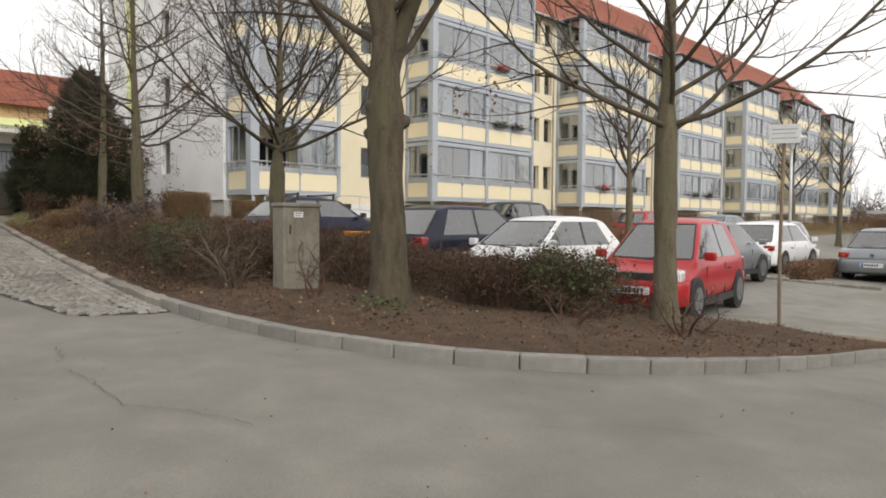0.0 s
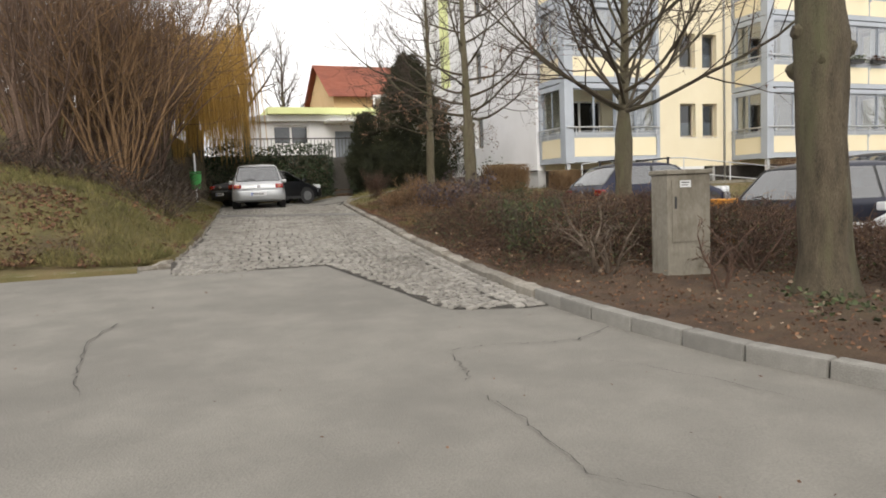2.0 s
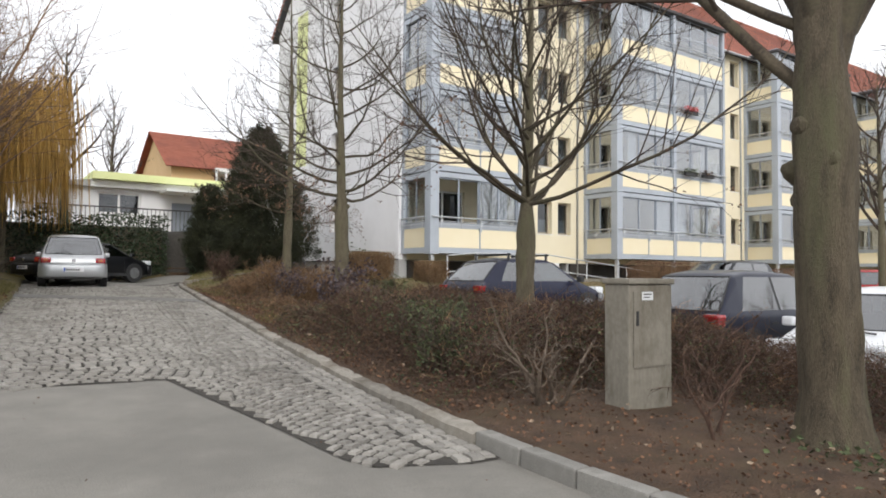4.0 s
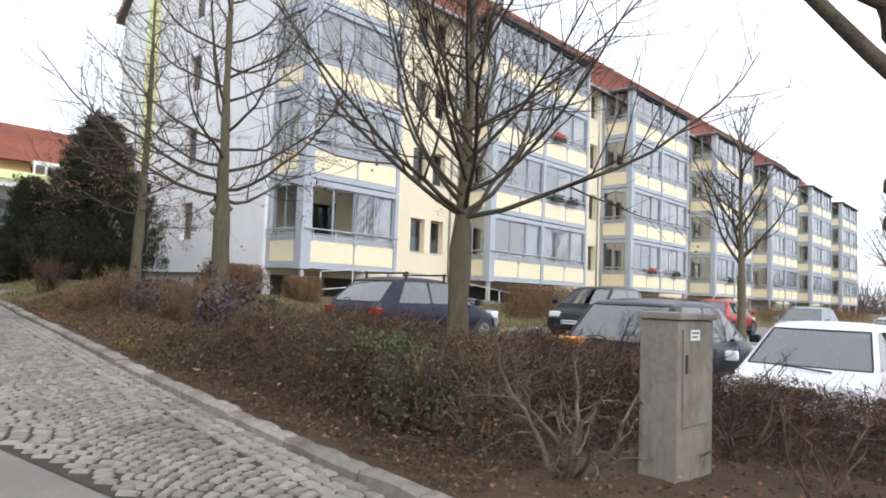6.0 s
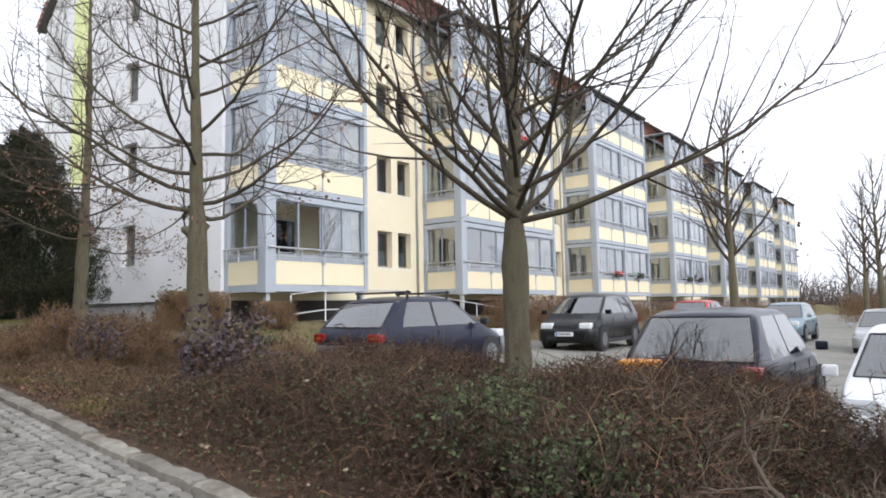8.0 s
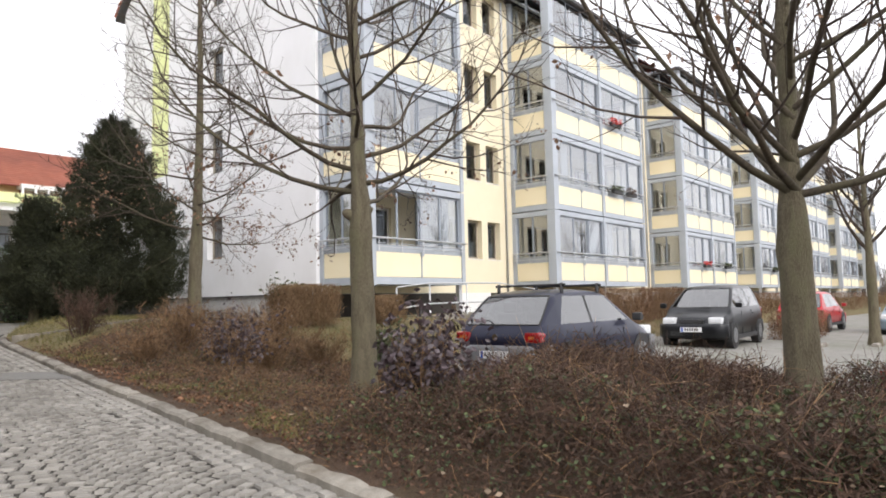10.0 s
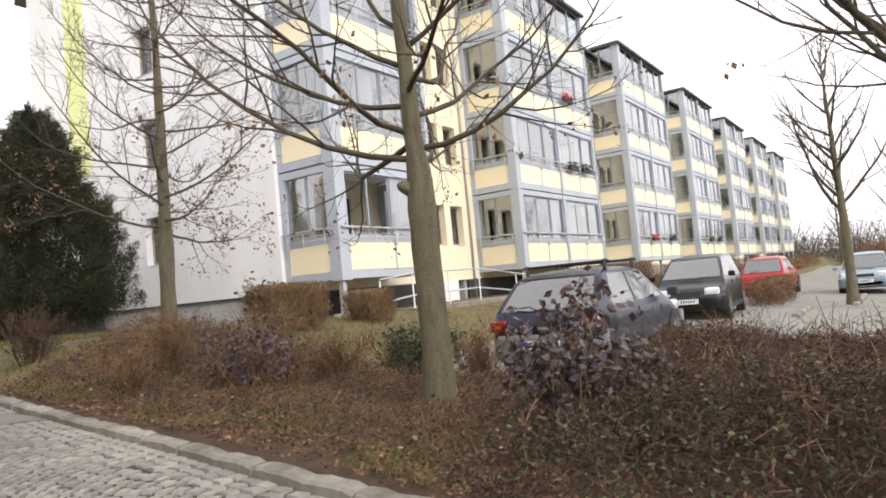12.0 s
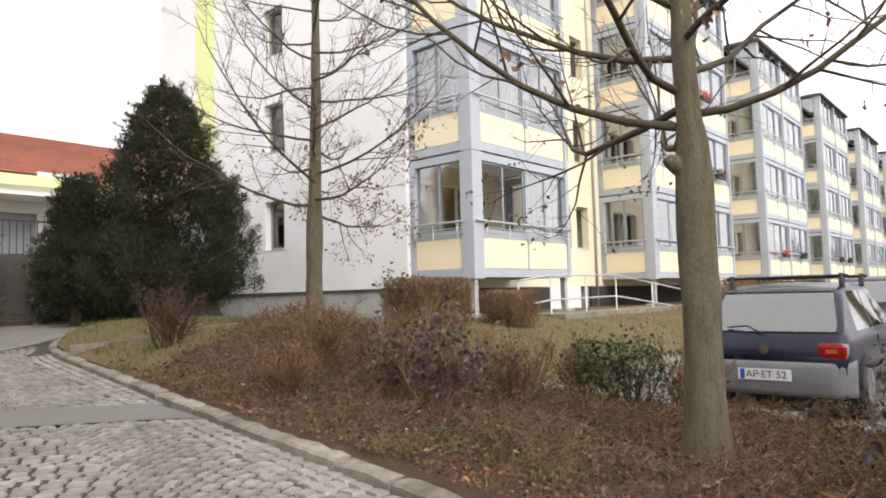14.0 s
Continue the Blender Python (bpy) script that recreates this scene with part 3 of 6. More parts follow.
v, f = tubes([([(-0.7, WALL_Y - 0.44, EAVE - 0.14), (END_X, WALL_Y - 0.44, EAVE - 0.14)], [0.07, 0.07], 8)] + [([(x, WALL_Y - 0.05, EAVE - 0.25), (x, WALL_Y - 0.05, 2.4)], [0.045, 0.045], 8) for x in (8.45, 20.75, 33.0, 45.2, 57.4)])
part("gutter", mesh_of("gutter", v, f, "galv", True), None, building, "zinc gutter and downpipes")

# windows of the stairwells and the gable
fr = boxes(((0, 0, 0), (0.75, 0.06, 0.07)), ((0, 0, 1.28), (0.75, 0.06, 1.35)), ((0, 0, 0.07), (0.07, 0.06, 1.28)), ((0.68, 0, 0.07), (0.75, 0.06, 1.28)))
win_frame = bm_mesh("window_frame", fr, "tan_frame")
win_pane = bm_mesh("pane", boxes(((0.07, 0.02, 0.07), (0.68, 0.03, 1.28))), "glass_dark")
win_sill = bm_mesh("sill", boxes(((-0.06, -0.2, -0.05), (0.81, 0.04, -0.008))), "white_frame")
cur_v, cur_f = [], []
for j in range(13):
    for z in (0.05, 0.62):
        cur_v.append((0.06 + j * 0.053, 0.02 * (j % 2), z))
cur_f = [(2 * j, 2 * j + 2, 2 * j + 3, 2 * j + 1) for j in range(12)]
win_curtain = mesh_of("curtain", cur_v, cur_f, "curtain")


def small_window(m, curtain):
    w = part("window", win_frame, None, building, at=m)
    part("pane", win_pane, None, w)
    part("sill", win_sill, None, w)
    if curtain:
        part("curtain", win_curtain, None, w, "white net curtain", at=pose(0, 0.1, 0))


for i, h in enumerate(win_holes):
    small_window(pose(h[0], WALL_Y + 0.2, h[2]) @ Matrix.Diagonal(((h[1] - h[0]) / 0.75, 1, 1, 1)), i % 3 != 2)
for h in gable_holes:
    small_window(pose(-0.25, h[1], h[2], 0, 0, -90) @ Matrix.Diagonal((0.9 / 0.75, 1, 1.38 / 1.35, 1)), False)
door_frame = bm_mesh("door_frame", boxes(((0, 0, 0), (2.2, 0.06, 0.07)), ((0, 0, 2.08), (2.2, 0.06, 2.15)), ((0, 0, 0.07), (0.08, 0.06, 2.08)), ((2.12, 0, 0.07), (2.2, 0.06, 2.08)), ((0.85, 0, 0.07), (0.97, 0.06, 2.08)), ((0.97, 0.0, 0.85), (2.12, 0.06, 0.93))), "white_frame")
door_pane = bm_mesh("pane", boxes(((0.08, 0.02, 0.07), (0.85, 0.03, 2.08)), ((0.97, 0.02, 0.93), (2.12, 0.03, 2.08))), "glass_dark")
door_fill = bm_mesh("sill_panel", boxes(((0.97, 0.02, 0.07), (2.12, 0.05, 0.85))), "white_frame")
for h in door_holes:
    d = part("balcony_door", door_frame, None, building, at=pose(h[0], WALL_Y + 0.12, h[2]) @ Matrix.Diagonal((1.6 / 2.2, 1, 1, 1)))
    part("pane", door_pane, None, d)
    part("sill_panel", door_fill, None, d)


# ---------- glazed balconies ----------
def balcony_meshes(wd, bays):
    """Meshes of one glazed balcony, from its front left corner at the floor's underside."""
    out = {}
    dp = WALL_Y - 0.01
    post = 0.36 if bays == 1 else 0.34
    posts = [((0, 0, -0.04), (post, post, H - 0.044), 0.02), ((wd - 0.14, 0, 0), (wd, 0.2, H - 0.045), 0), ((0.02, dp - 0.16, 0), (0.14, dp, H - 0.045), 0), ((wd - 0.14, dp - 0.16, 0), (wd - 0.02, dp, H - 0.045), 0)]
    if bays == 2:
        posts.append(((wd / 2 - 0.09, -0.015, 0), (wd / 2 + 0.09, 0.16, H - 0.045), 0))
    out["posts"] = [bm_mesh("post", box(bmesh.new(), lo, hi, None, bv), "frame") for lo, hi, bv in posts]
    bm = bmesh.new()
    box(bm, (post - 0.01, 0.03, 0.0), (wd - 0.13, 0.2, 0.19))
    box(bm, (0.03, post - 0.01, 0.0), (0.2, dp - 0.15, 0.19))
    box(bm, (wd - 0.2, 0.19, 0.0), (wd - 0.03, dp - 0.15, 0.19))
    box(bm, (post - 0.01, 0.03, H - 0.22), (wd - 0.13, 0.2, H - 0.048))
    box(bm, (0.03, post - 0.01, H - 0.22), (0.2, dp - 0.15, H - 0.048))
    box(bm, (wd - 0.2, 0.19, H - 0.22), (wd - 0.03, dp - 0.15, H - 0.048))
    box(bm, (post - 0.01, 0.08, 0.87), (wd - 0.13, 0.14, 1.06))
    box(bm, (0.08, post - 0.01, 0.87), (0.14, dp - 0.15, 1.06))
    out["beams"] = bm_mesh("beam", bm, "frame")
    out["slab"] = bm_mesh("slab", boxes(((0.21, 0.21, 0.02), (wd - 0.21, dp, 0.17))), "white_render")
    spans = []
    edges = [post, wd - 0.14] if bays == 1 else [post, wd / 2 - 0.09, wd / 2 + 0.09, wd - 0.14]
    for x0, x1 in zip(edges[::2], edges[1::2]):
        spans.append((x0, x1))
    out["panels"] = []
    for x0, x1 in spans:
        half = (x0 + x1) / 2
        for u0, u1 in ((x0 + 0.01, half - 0.025), (half + 0.025, x1 - 0.01)):
            bm = bmesh.new()
            box(bm, (u0, 0.035, 0.2), (u1, 0.075, 0.86), bevel=0.006)
            out["panels"].append(bm_mesh("panel", bm, "panel"))
    for u0 in (0.035, wd - 0.075):
        bm = bmesh.new()
        box(bm, (u0, (post if u0 < 1 else 0.2) + 0.02, 0.2), (u0 + 0.04, dp - 0.17, 0.86), bevel=0.006)
        out["panels"].append(bm_mesh("panel", bm, "panel"))
    out["mullions"] = []
    for x0, x1 in spans:
        half = (x0 + x1) / 2
        bm = box(bmesh.new(), (half - 0.022, 0.02, 0.16), (half + 0.022, 0.09, 0.9))
        box(bm, (half - 0.045, -0.03, 0.78), (half + 0.045, 0.08, 0.88))
        out["mullions"].append(bm_mesh("panel_mullion", bm, "frame"))
    out["panes"], bm = [], bmesh.new()
    for x0, x1 in spans:
        n = 4 if bays == 1 else 3
        w = (x1 - x0) / n
        for i in range(n):
            u = x0 + i * w
            yy = 0.10 + 0.03 * (i % 2)
            box(bm, (u + 0.004, yy - 0.02, 1.06), (u + 0.045, yy + 0.02, H - 0.22))
            box(bm, (u + w - 0.045, yy - 0.019, 1.06), (u + w - 0.004, yy + 0.019, H - 0.22))
            box(bm, (u + 0.045, yy - 0.018, H - 0.27), (u + w - 0.045, yy + 0.018, H - 0.222))
            out["panes"].append(bm_mesh("pane", boxes(((u + 0.045, yy - 0.004, 1.06), (u + w - 0.045, yy + 0.004, H - 0.27))), "glass_pane"))
    for side in (0, 1):
        y0, y1 = (post if side == 0 else 0.2), dp - 0.16
        w = (y1 - y0) / 2
        for i in range(2):
            u = y0 + i * w
            xx = (0.10 + 0.03 * i) if side == 0 else (wd - 0.10 - 0.03 * i)
            box(bm, (xx - 0.02, u + 0.004, 1.06), (xx + 0.02, u + 0.045, H - 0.22))
            box(bm, (xx - 0.019, u + w - 0.045, 1.06), (xx + 0.019, u + w - 0.004, H - 0.22))
            out["panes"].append(bm_mesh("pane", boxes(((xx - 0.004, u + 0.045, 1.06), (xx + 0.004, u + w - 0.045, H - 0.222))), "glass_pane"))
    out["pane_frame"] = bm_mesh("pane_frame", bm, "frame_dark")
    rails = []
    for z, r in ((1.22, 0.026), (1.08, 0.011), (0.98, 0.011)):
        rails.append(([(post - 0.3 if z > 1.2 else post, -0.05, z), (wd - 0.02, -0.05, z)], [r, r], 8))
        rails.append(([(-0.05, post - 0.1, z), (-0.05, dp - 0.06, z)], [r, r], 8))
    for x0, x1 in spans:
        for i in range(5):
            x = x0 + 0.05 + (x1 - x0 - 0.1) * i / 4
            rails.append(([(x, -0.05, 0.84), (x, -0.05, 1.22)], [0.012, 0.012], 6))
    for y in (post + 0.05, (post + dp) / 2, dp - 0.2):
        rails.append(([(-0.05, y, 0.84), (-0.05, y, 1.22)], [0.012, 0.012], 6))
    v, f = tubes(rails)
    out["rail"] = mesh_of("railing", v, f, "galv", True)
    return out


def drape(w, h, rng, folds=9):
    vs = []
    for j in range(folds * 2 + 1):
        for z in (0, h):
            vs.append((w * j / (folds * 2), 0.04 * (j % 2) + rng.uniform(-0.01, 0.01), z))
    return vs, [(2 * j, 2 * j + 2, 2 * j + 3, 2 * j + 1) for j in range(folds * 2)]


KIT = {1: balcony_meshes(4.02, 1), 2: balcony_meshes(7.59, 2)}
rng_b = random.Random(11)
curtain_kinds = [mesh_of("curtain", *drape(w, 1.55, rng_b), mat) for w, mat in ((0.5, "curtain"), (0.8, "curtain"), (0.7, "blind"), (1.2, "curtain"))]
for k, (x0, wd, bays) in enumerate(TOWERS):
    kit = KIT[bays]
    for fl in range(4):
        bal = part("balcony", kit["slab"], None, building, "glazed balcony with blue-grey frame and cream panels", at=pose(x0, 0, B0 + H * fl))
        for nm, key in (("beam", "beams"), ("pane_frame", "pane_frame")):
            part(nm, kit[key], None, bal)
        for me in kit["mullions"]:
            part("panel_mullion", me, None, bal)
        for me in kit["posts"]:
            part("post", me, None, bal)
        for me in kit["panels"]:
            part("panel", me, None, bal)
        part("railing", kit["rail"], None, bal, "slim galvanised railing")
        open_pane = (0, 1) if (k, fl) == (0, 0) else ()
        for i, me in enumerate(kit["panes"]):
            if i not in open_pane:
                part("pane", me, None, bal)
        for c in range(rng_b.randrange(2, 4 + 2 * bays)):
            me = curtain_kinds[rng_b.randrange(4)]
            part("curtain", me, None, bal, at=pose(rng_b.uniform(0.5, wd - 1.5), 0.24, 1.02))
    part("tower_roof", boxes(((x0 - 0.12, -0.14, B0 + 4 * H - 0.25), (x0 + wd + 0.1, WALL_Y - 0.005, B0 + 4 * H - 0.13))), "roofcap", building, "thin dark flat roof over the balconies")
    part("tower_cap", boxes(((x0 + 0.02, 0.02, B0 + 4 * H - 0.13), (x0 + wd - 0.02, WALL_Y - 0.01, B0 + 4 * H - 0.09))), "roofcap", building)
    for px in ((x0 + 0.1, x0 + wd - 0.2) if bays == 1 else (x0 + 0.1, x0 + wd / 2, x0 + wd - 0.2)):
        part("support_post", boxes(((px, 0.1, 2.3), (px + 0.13, 0.23, B0 - 0.002))), "galv", building, "steel post under the balcony")
        part("post_base", boxes(((px - 0.12, -0.02, 2.3), (px + 0.25, 0.35, 2.9))), "plinth", building)
# flat dark sheets on the cellar wall, painting the shade under the balconies
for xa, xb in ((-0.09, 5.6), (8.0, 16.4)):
    part("recess_shade", boxes(((xa, WALL_Y - 0.06, 2.6), (xb, WALL_Y - 0.001, 3.48))), "dark", building, "dark sheet painted as the shade under the balcony")
part("cellar_door", boxes(((5.65, WALL_Y - 0.03, 2.5), (7.4, WALL_Y + 0.04, 3.5))), "white_frame", building, "white door below the stairwell")


def flower_box(at, mat, seed):
    """A hanging trough with a low mound of plants."""
    t = thing("flower_box", at, "dark flower trough with plants hung on the balcony railing", "flower box", "flower boxes")
    part("trough", boxes(((0, -0.2, -0.16), (0.8, -0.06, 0))), "trim", t)
    r = np.random.default_rng(seed)
    v, f = leaves(np.c_[r.uniform(0, 0.8, 160), r.uniform(-0.25, -0.02, 160), r.uniform(-0.06, 0.16, 160)], 0.09, r)
    part("planting", mesh_of("planting", v, f, mat), None, t)


for i, (tw, dx, fl, mat) in enumerate(((1, 4.3, 1, "leaf_green"), (1, 5.6, 1, "leaf_brown"), (2, 2.0, 0, "flower_red"), (2, 5.2, 0, "leaf_green"), (3, 2.2, 0, "leaf_green"), (1, 4.4, 2, "flower_red"), (3, 4.6, 0, "leaf_brown"))):
    flower_box(pose(TOWERS[tw][0] + dx, -0.02, B0 + H * fl + 1.16), mat, i)

# ramp with its railing before the entrance
ramp = tagged(part("entrance_ramp", boxes(((0.6, -1.6, 2.2), (7.6, -0.5, 2.87))), "concrete"), "low concrete entrance platform under a railing", "ramp", "", "structure")
railing = thing("ramp_railing", pose(0, 0, 0), "galvanised tube railing along the entrance ramp", "railing")
for name, z in (("top_rail", 3.72), ("lower_rail", 3.2)):
    v, f = tubes([([(-0.5, -1.2, z - 0.14), (0.7, -1.2, z - 0.03), (3.7, -1.2, z), (8.0, -1.2, z - 0.42), (11.8, -1.2, z - 0.8)], [0.02] * 5, 8)])
    part(name, mesh_of(name, v, f, "galv", True), None, railing)
for x, z in ((-0.5, 3.56), (0.7, 3.68), (2.2, 3.7), (3.7, 3.72), (5.8, 3.51), (8.0, 3.3), (10, 3.1), (11.8, 2.92)):
    v, f = tubes([([(x, -1.2, 2.4), (x, -1.2, z)], [0.019, 0.019], 8)])
    part("post", mesh_of("post", v, f, "galv", True), None, railing)

# ---------- cars ----------
def loft(rings):
    """A skin through rings of equal count, capped at both ends."""
    k = len(rings[0])
    vs = [tuple(p) for r in rings for p in r]
    fs = []
    for i in range(len(rings) - 1):
        for j in range(k):
            a, b = i * k + j, i * k + (j + 1) % k
            fs.append((a, b, b + k, a + k))
    fs.append(tuple(range(k))[::-1])
    fs.append(tuple((len(rings) - 1) * k + j for j in range(k)))
    return vs, fs


def disc(bm, r, y0, y1, sides=20, m=None):
    t = Matrix.Translation((0, (y0 + y1) / 2, 0)) @ Euler((radians(90), 0, 0)).to_matrix().to_4x4()
    bmesh.ops.create_cone(bm, cap_ends=True, segments=sides, radius1=r, radius2=r, depth=abs(y1 - y0), matrix=(m @ t) if m is not None else t)


def car(at, colour, label, L=3.9, W=1.66, HT=1.45, style="hatch", bumper=None, wb=2.45, rack=False, plate=""):
    t = thing("car", at, label, "car", "parked cars")
    hw, belt = W / 2, 0.85 if HT < 1.55 else 0.96
    hood = 0.96 if style not in ("van", "mini") else 0.74
    xw_b, xw_t = L / 2 - hood + 0.08, L / 2 - hood - (0.70 if style != "van" else 0.85)
    if style == "sedan":
        xr_t, xr_b = -L / 2 + 1.25, -L / 2 + 0.62
    else:
        xr_t, xr_b = -L / 2 + (0.62 if style != "van" else 0.4), -L / 2 + 0.14
    # one smooth shell: height of the centre line, shoulder line and width along the car
    st = np.arange(-L / 2, L / 2 + 0.015, 0.03)
    rear_x = [-L / 2, -L / 2 + 0.02, -L / 2 + 0.07] + ([xr_b - 0.1] if style == "sedan" else [])
    rear_z = [0.60, belt - 0.12, belt - 0.01] + ([belt + 0.06] if style == "sedan" else [])
    top = np.interp(st, rear_x + [xr_b, xr_t, xr_t + 0.4, (xr_t + xw_t) / 2 + 0.2, xw_t - 0.1, xw_t + 0.06, xw_b + 0.02, L / 2 - 0.5, L / 2 - 0.16, L / 2],
                    rear_z + [belt + 0.04, HT - 0.065, HT - 0.005, HT, HT - 0.03, HT - 0.08, belt - 0.01, belt - 0.11, belt - 0.23, 0.52])
    ker = np.exp(-0.5 * (np.arange(-4, 5) / 1.7) ** 2)
    top = np.convolve(np.pad(top, 4, "edge"), ker / ker.sum(), "valid")
    sho = np.minimum(np.interp(st, [-L / 2, -L / 2 + 0.1, 0, xw_b, L / 2 - 0.5, L / 2 - 0.16, L / 2], [belt - 0.02, belt + 0.03, belt, belt - 0.03, belt - 0.135, belt - 0.255, 0.50]), top)
    wid = hw * np.interp(st, [-L / 2, -L / 2 + 0.06, -L / 2 + 0.2, -L / 2 + 0.6, 0, L / 2 - 0.7, L / 2 - 0.3, L / 2 - 0.1, L / 2], [0.84, 0.91, 0.955, 0.99, 1.0, 0.985, 0.94, 0.87, 0.78])
    rings = []
    for i in range(0, len(st), 2):
        x, zt, zs, w = st[i], top[i], sho[i], wid[i]
        zb = 0.20 + 0.12 * max(0.0, 1 - (L / 2 - abs(x)) / 0.25)
        g = max(0.0, zt - zs)
        e = min(1.0, g / 0.12)
        yt = 0.94 * w - 0.33 * g
        half = [(0, zb), (0.85 * w, zb), (0.955 * w, zb + 0.06), (w, zb + 0.4 * (zs - zb)), (w * 1.002, zb + 0.62 * (zs - zb)), (0.985 * w, zb + 0.84 * (zs - zb)), (0.955 * w, zs - 0.014), (0.94 * w, zs + 0.012 * e)]
        half += [(0.94 * w - 0.33 * g * q, zs + g * max(q, 0.03)) for q in (0.35, 0.7, 0.92)] + [(yt - 0.045 * e - 0.06 * (1 - e), zt - 0.014), (0.55 * yt, zt + 0.006), (0, zt + 0.014)]
        rings.append([(x, y, z) for y, z in half] + [(x, -y, z) for y, z in half[-2:0:-1]])
    v, f = loft(rings)
    bm = bmesh.new()
    bv = [bm.verts.new(p) for p in v]
    for i, q in enumerate(f):
        fc = bm.faces.new([bv[j] for j in q])
        strip = i % 26 if i % 26 < 13 else 25 - i % 26
        fc.material_index = 0 if i >= len(f) - 2 else 1 if strip in (7, 8, 9) else 2 if strip > 10 else 0
    bw, rw = 0.94 * hw, 0.94 * hw - 0.33 * (HT - belt)
    xb = (xw_t + xr_t) / 2 + 0.1
    zlo, zhi = belt + 0.035, HT - 0.10
    a_line = ((xw_b - 0.13, belt), (xw_t - 0.07, HT - 0.08))
    c_line = ((xr_b + 0.42, belt), (xr_t + 0.26, HT - 0.08))
    def cut(x0, z0, x1, z1):
        bmesh.ops.bisect_plane(bm, geom=bm.verts[:] + bm.edges[:] + bm.faces[:], dist=1e-5, plane_co=(x0, 0, z0), plane_no=(z1 - z0, 0, x0 - x1))
    for z in (zlo, zhi):
        cut(0, z, 1, z)
    for (x0, z0), (x1, z1) in (a_line, c_line, ((xb - 0.035, 0), (xb - 0.035, 1)), ((xb + 0.035, 0), (xb + 0.035, 1))):
        cut(x0, z0, x1, z1)
    bmesh.ops.recalc_face_normals(bm, faces=bm.faces)
    bm.verts.index_update()
    groups = collections.defaultdict(list)
    for fc in bm.faces:
        c = fc.calc_center_median()
        key = "body"
        if zlo < c.z < zhi and fc.material_index == 2:
            key = "windscreen" if c.x > 0 else "rear_window"
        elif zlo < c.z < zhi and fc.material_index == 1:
            q = (c.z - belt) / (HT - 0.08 - belt)
            if c_line[0][0] + (c_line[1][0] - c_line[0][0]) * q < c.x < a_line[0][0] + (a_line[1][0] - a_line[0][0]) * q:
                key = ("door_pillar" if abs(c.x - xb) < 0.035 else "side_window", c.x > xb, c.y > 0)
        groups[key].append(fc)
    for key, fcs in groups.items():
        nm = key if isinstance(key, str) else key[0]
        ids = {}
        pv, pf = [], []
        for fc in fcs:
            for w in fc.verts:
                if w.index not in ids:
                    ids[w.index] = len(pv)
                    pv.append(tuple(w.co))
            pf.append(tuple(ids[w.index] for w in fc.verts))
        if nm in ("windscreen", "rear_window"):
            es = [e for e in {e for fc in fcs for e in fc.edges} if sum(g in fcs for g in e.link_faces) == 1]
            part("window_seal", mesh_of("window_seal", *tubes([([e.verts[0].co, e.verts[1].co], [0.013, 0.013], 5) for e in es]), "trim", True), None, t)
        mt = colour if nm == "body" else "trim" if nm == "door_pillar" else "glass_car"
        part(nm, mesh_of(nm, pv, pf, mt, True), None, t)
    bm.free()
    for sx in (xb + 0.35, xb - 0.55):
        for sy in (0.36, -0.36):
            bm = box(bmesh.new(), (sx - 0.1, sy - 0.23, belt - 0.3), (sx + 0.05, sy + 0.23, belt + 0.2), bevel=0.04)
            seat = part("seat", bm, "seat", t, "dark fabric car seat")
            part("headrest", box(bmesh.new(), (sx - 0.08, sy - 0.12, belt + 0.19), (sx, sy + 0.12, belt + 0.36), bevel=0.03), "seat", seat)
    part("dashboard", box(bmesh.new(), (xw_b - 0.45, -hw * 0.8, belt - 0.15), (xw_b - 0.06, hw * 0.8, belt + 0.015), bevel=0.03), "seat", t)
    # bumpers, lamps, plates
    bmat = bumper or colour
    for sx, nm in ((1, "front_bumper"), (-1, "rear_bumper")):
        rg = []
        for k in range(17):
            a = (k / 8 - 1)
            x = sx * (L / 2 + 0.045 - 0.2 * (max(0, abs(a) - 0.75) / 0.25) ** 1.8)
            y = a * hw * 0.99
            rg.append([(x - sx * 0.02, y, 0.25), (x, y, 0.30), (x, y, 0.54), (x - sx * 0.02, y, 0.59), (x - sx * 0.16, y * 0.98, 0.61), (x - sx * 0.16, y * 0.98, 0.24)])
        v, f = loft(rg)
        part(nm, mesh_of(nm, v, f, bmat, True), None, t)
    lowtrim = boxes(((L / 2 - 0.2, -hw * 0.6, 0.3), (L / 2 + 0.045, hw * 0.6, 0.42)), ((L / 2 - 0.2, -hw * 0.34, 0.60), (L / 2 + 0.005, hw * 0.34, 0.70)))
    part("grille", lowtrim, "trim", t)
    part("sill_trim", boxes(((-wb / 2 + 0.3, -hw - 0.004, 0.19), (wb / 2 - 0.3, hw + 0.004, 0.30))), "trim", t)
    for sy in (1, -1):
        bm = bmesh.new()
        box(bm, (L / 2 - 0.30, sy * hw * 0.66 - 0.17, 0.58), (L / 2 - 0.035, sy * hw * 0.66 + 0.17, 0.76), bevel=0.05)
        part("headlight", bm, "headlight", t)
        bm = bmesh.new()
        tall = style in ("van", "mini") or HT > 1.47
        box(bm, (-L / 2 - 0.008, sy * (hw * 0.93 - 0.13) - 0.13, 0.63), (-L / 2 + 0.2, sy * (hw * 0.93 - 0.13) + 0.13, belt - (0.0 if tall else 0.06)), bevel=0.04)
        tl = part("taillight", bm, "taillight", t)
        part("indicator", boxes(((-L / 2 - 0.012, sy * (hw * 0.93 - 0.13) - 0.05, 0.69), (-L / 2 + 0.02, sy * (hw * 0.93 - 0.13) + 0.05, 0.73))), "amber", tl)
        bm = bmesh.new()
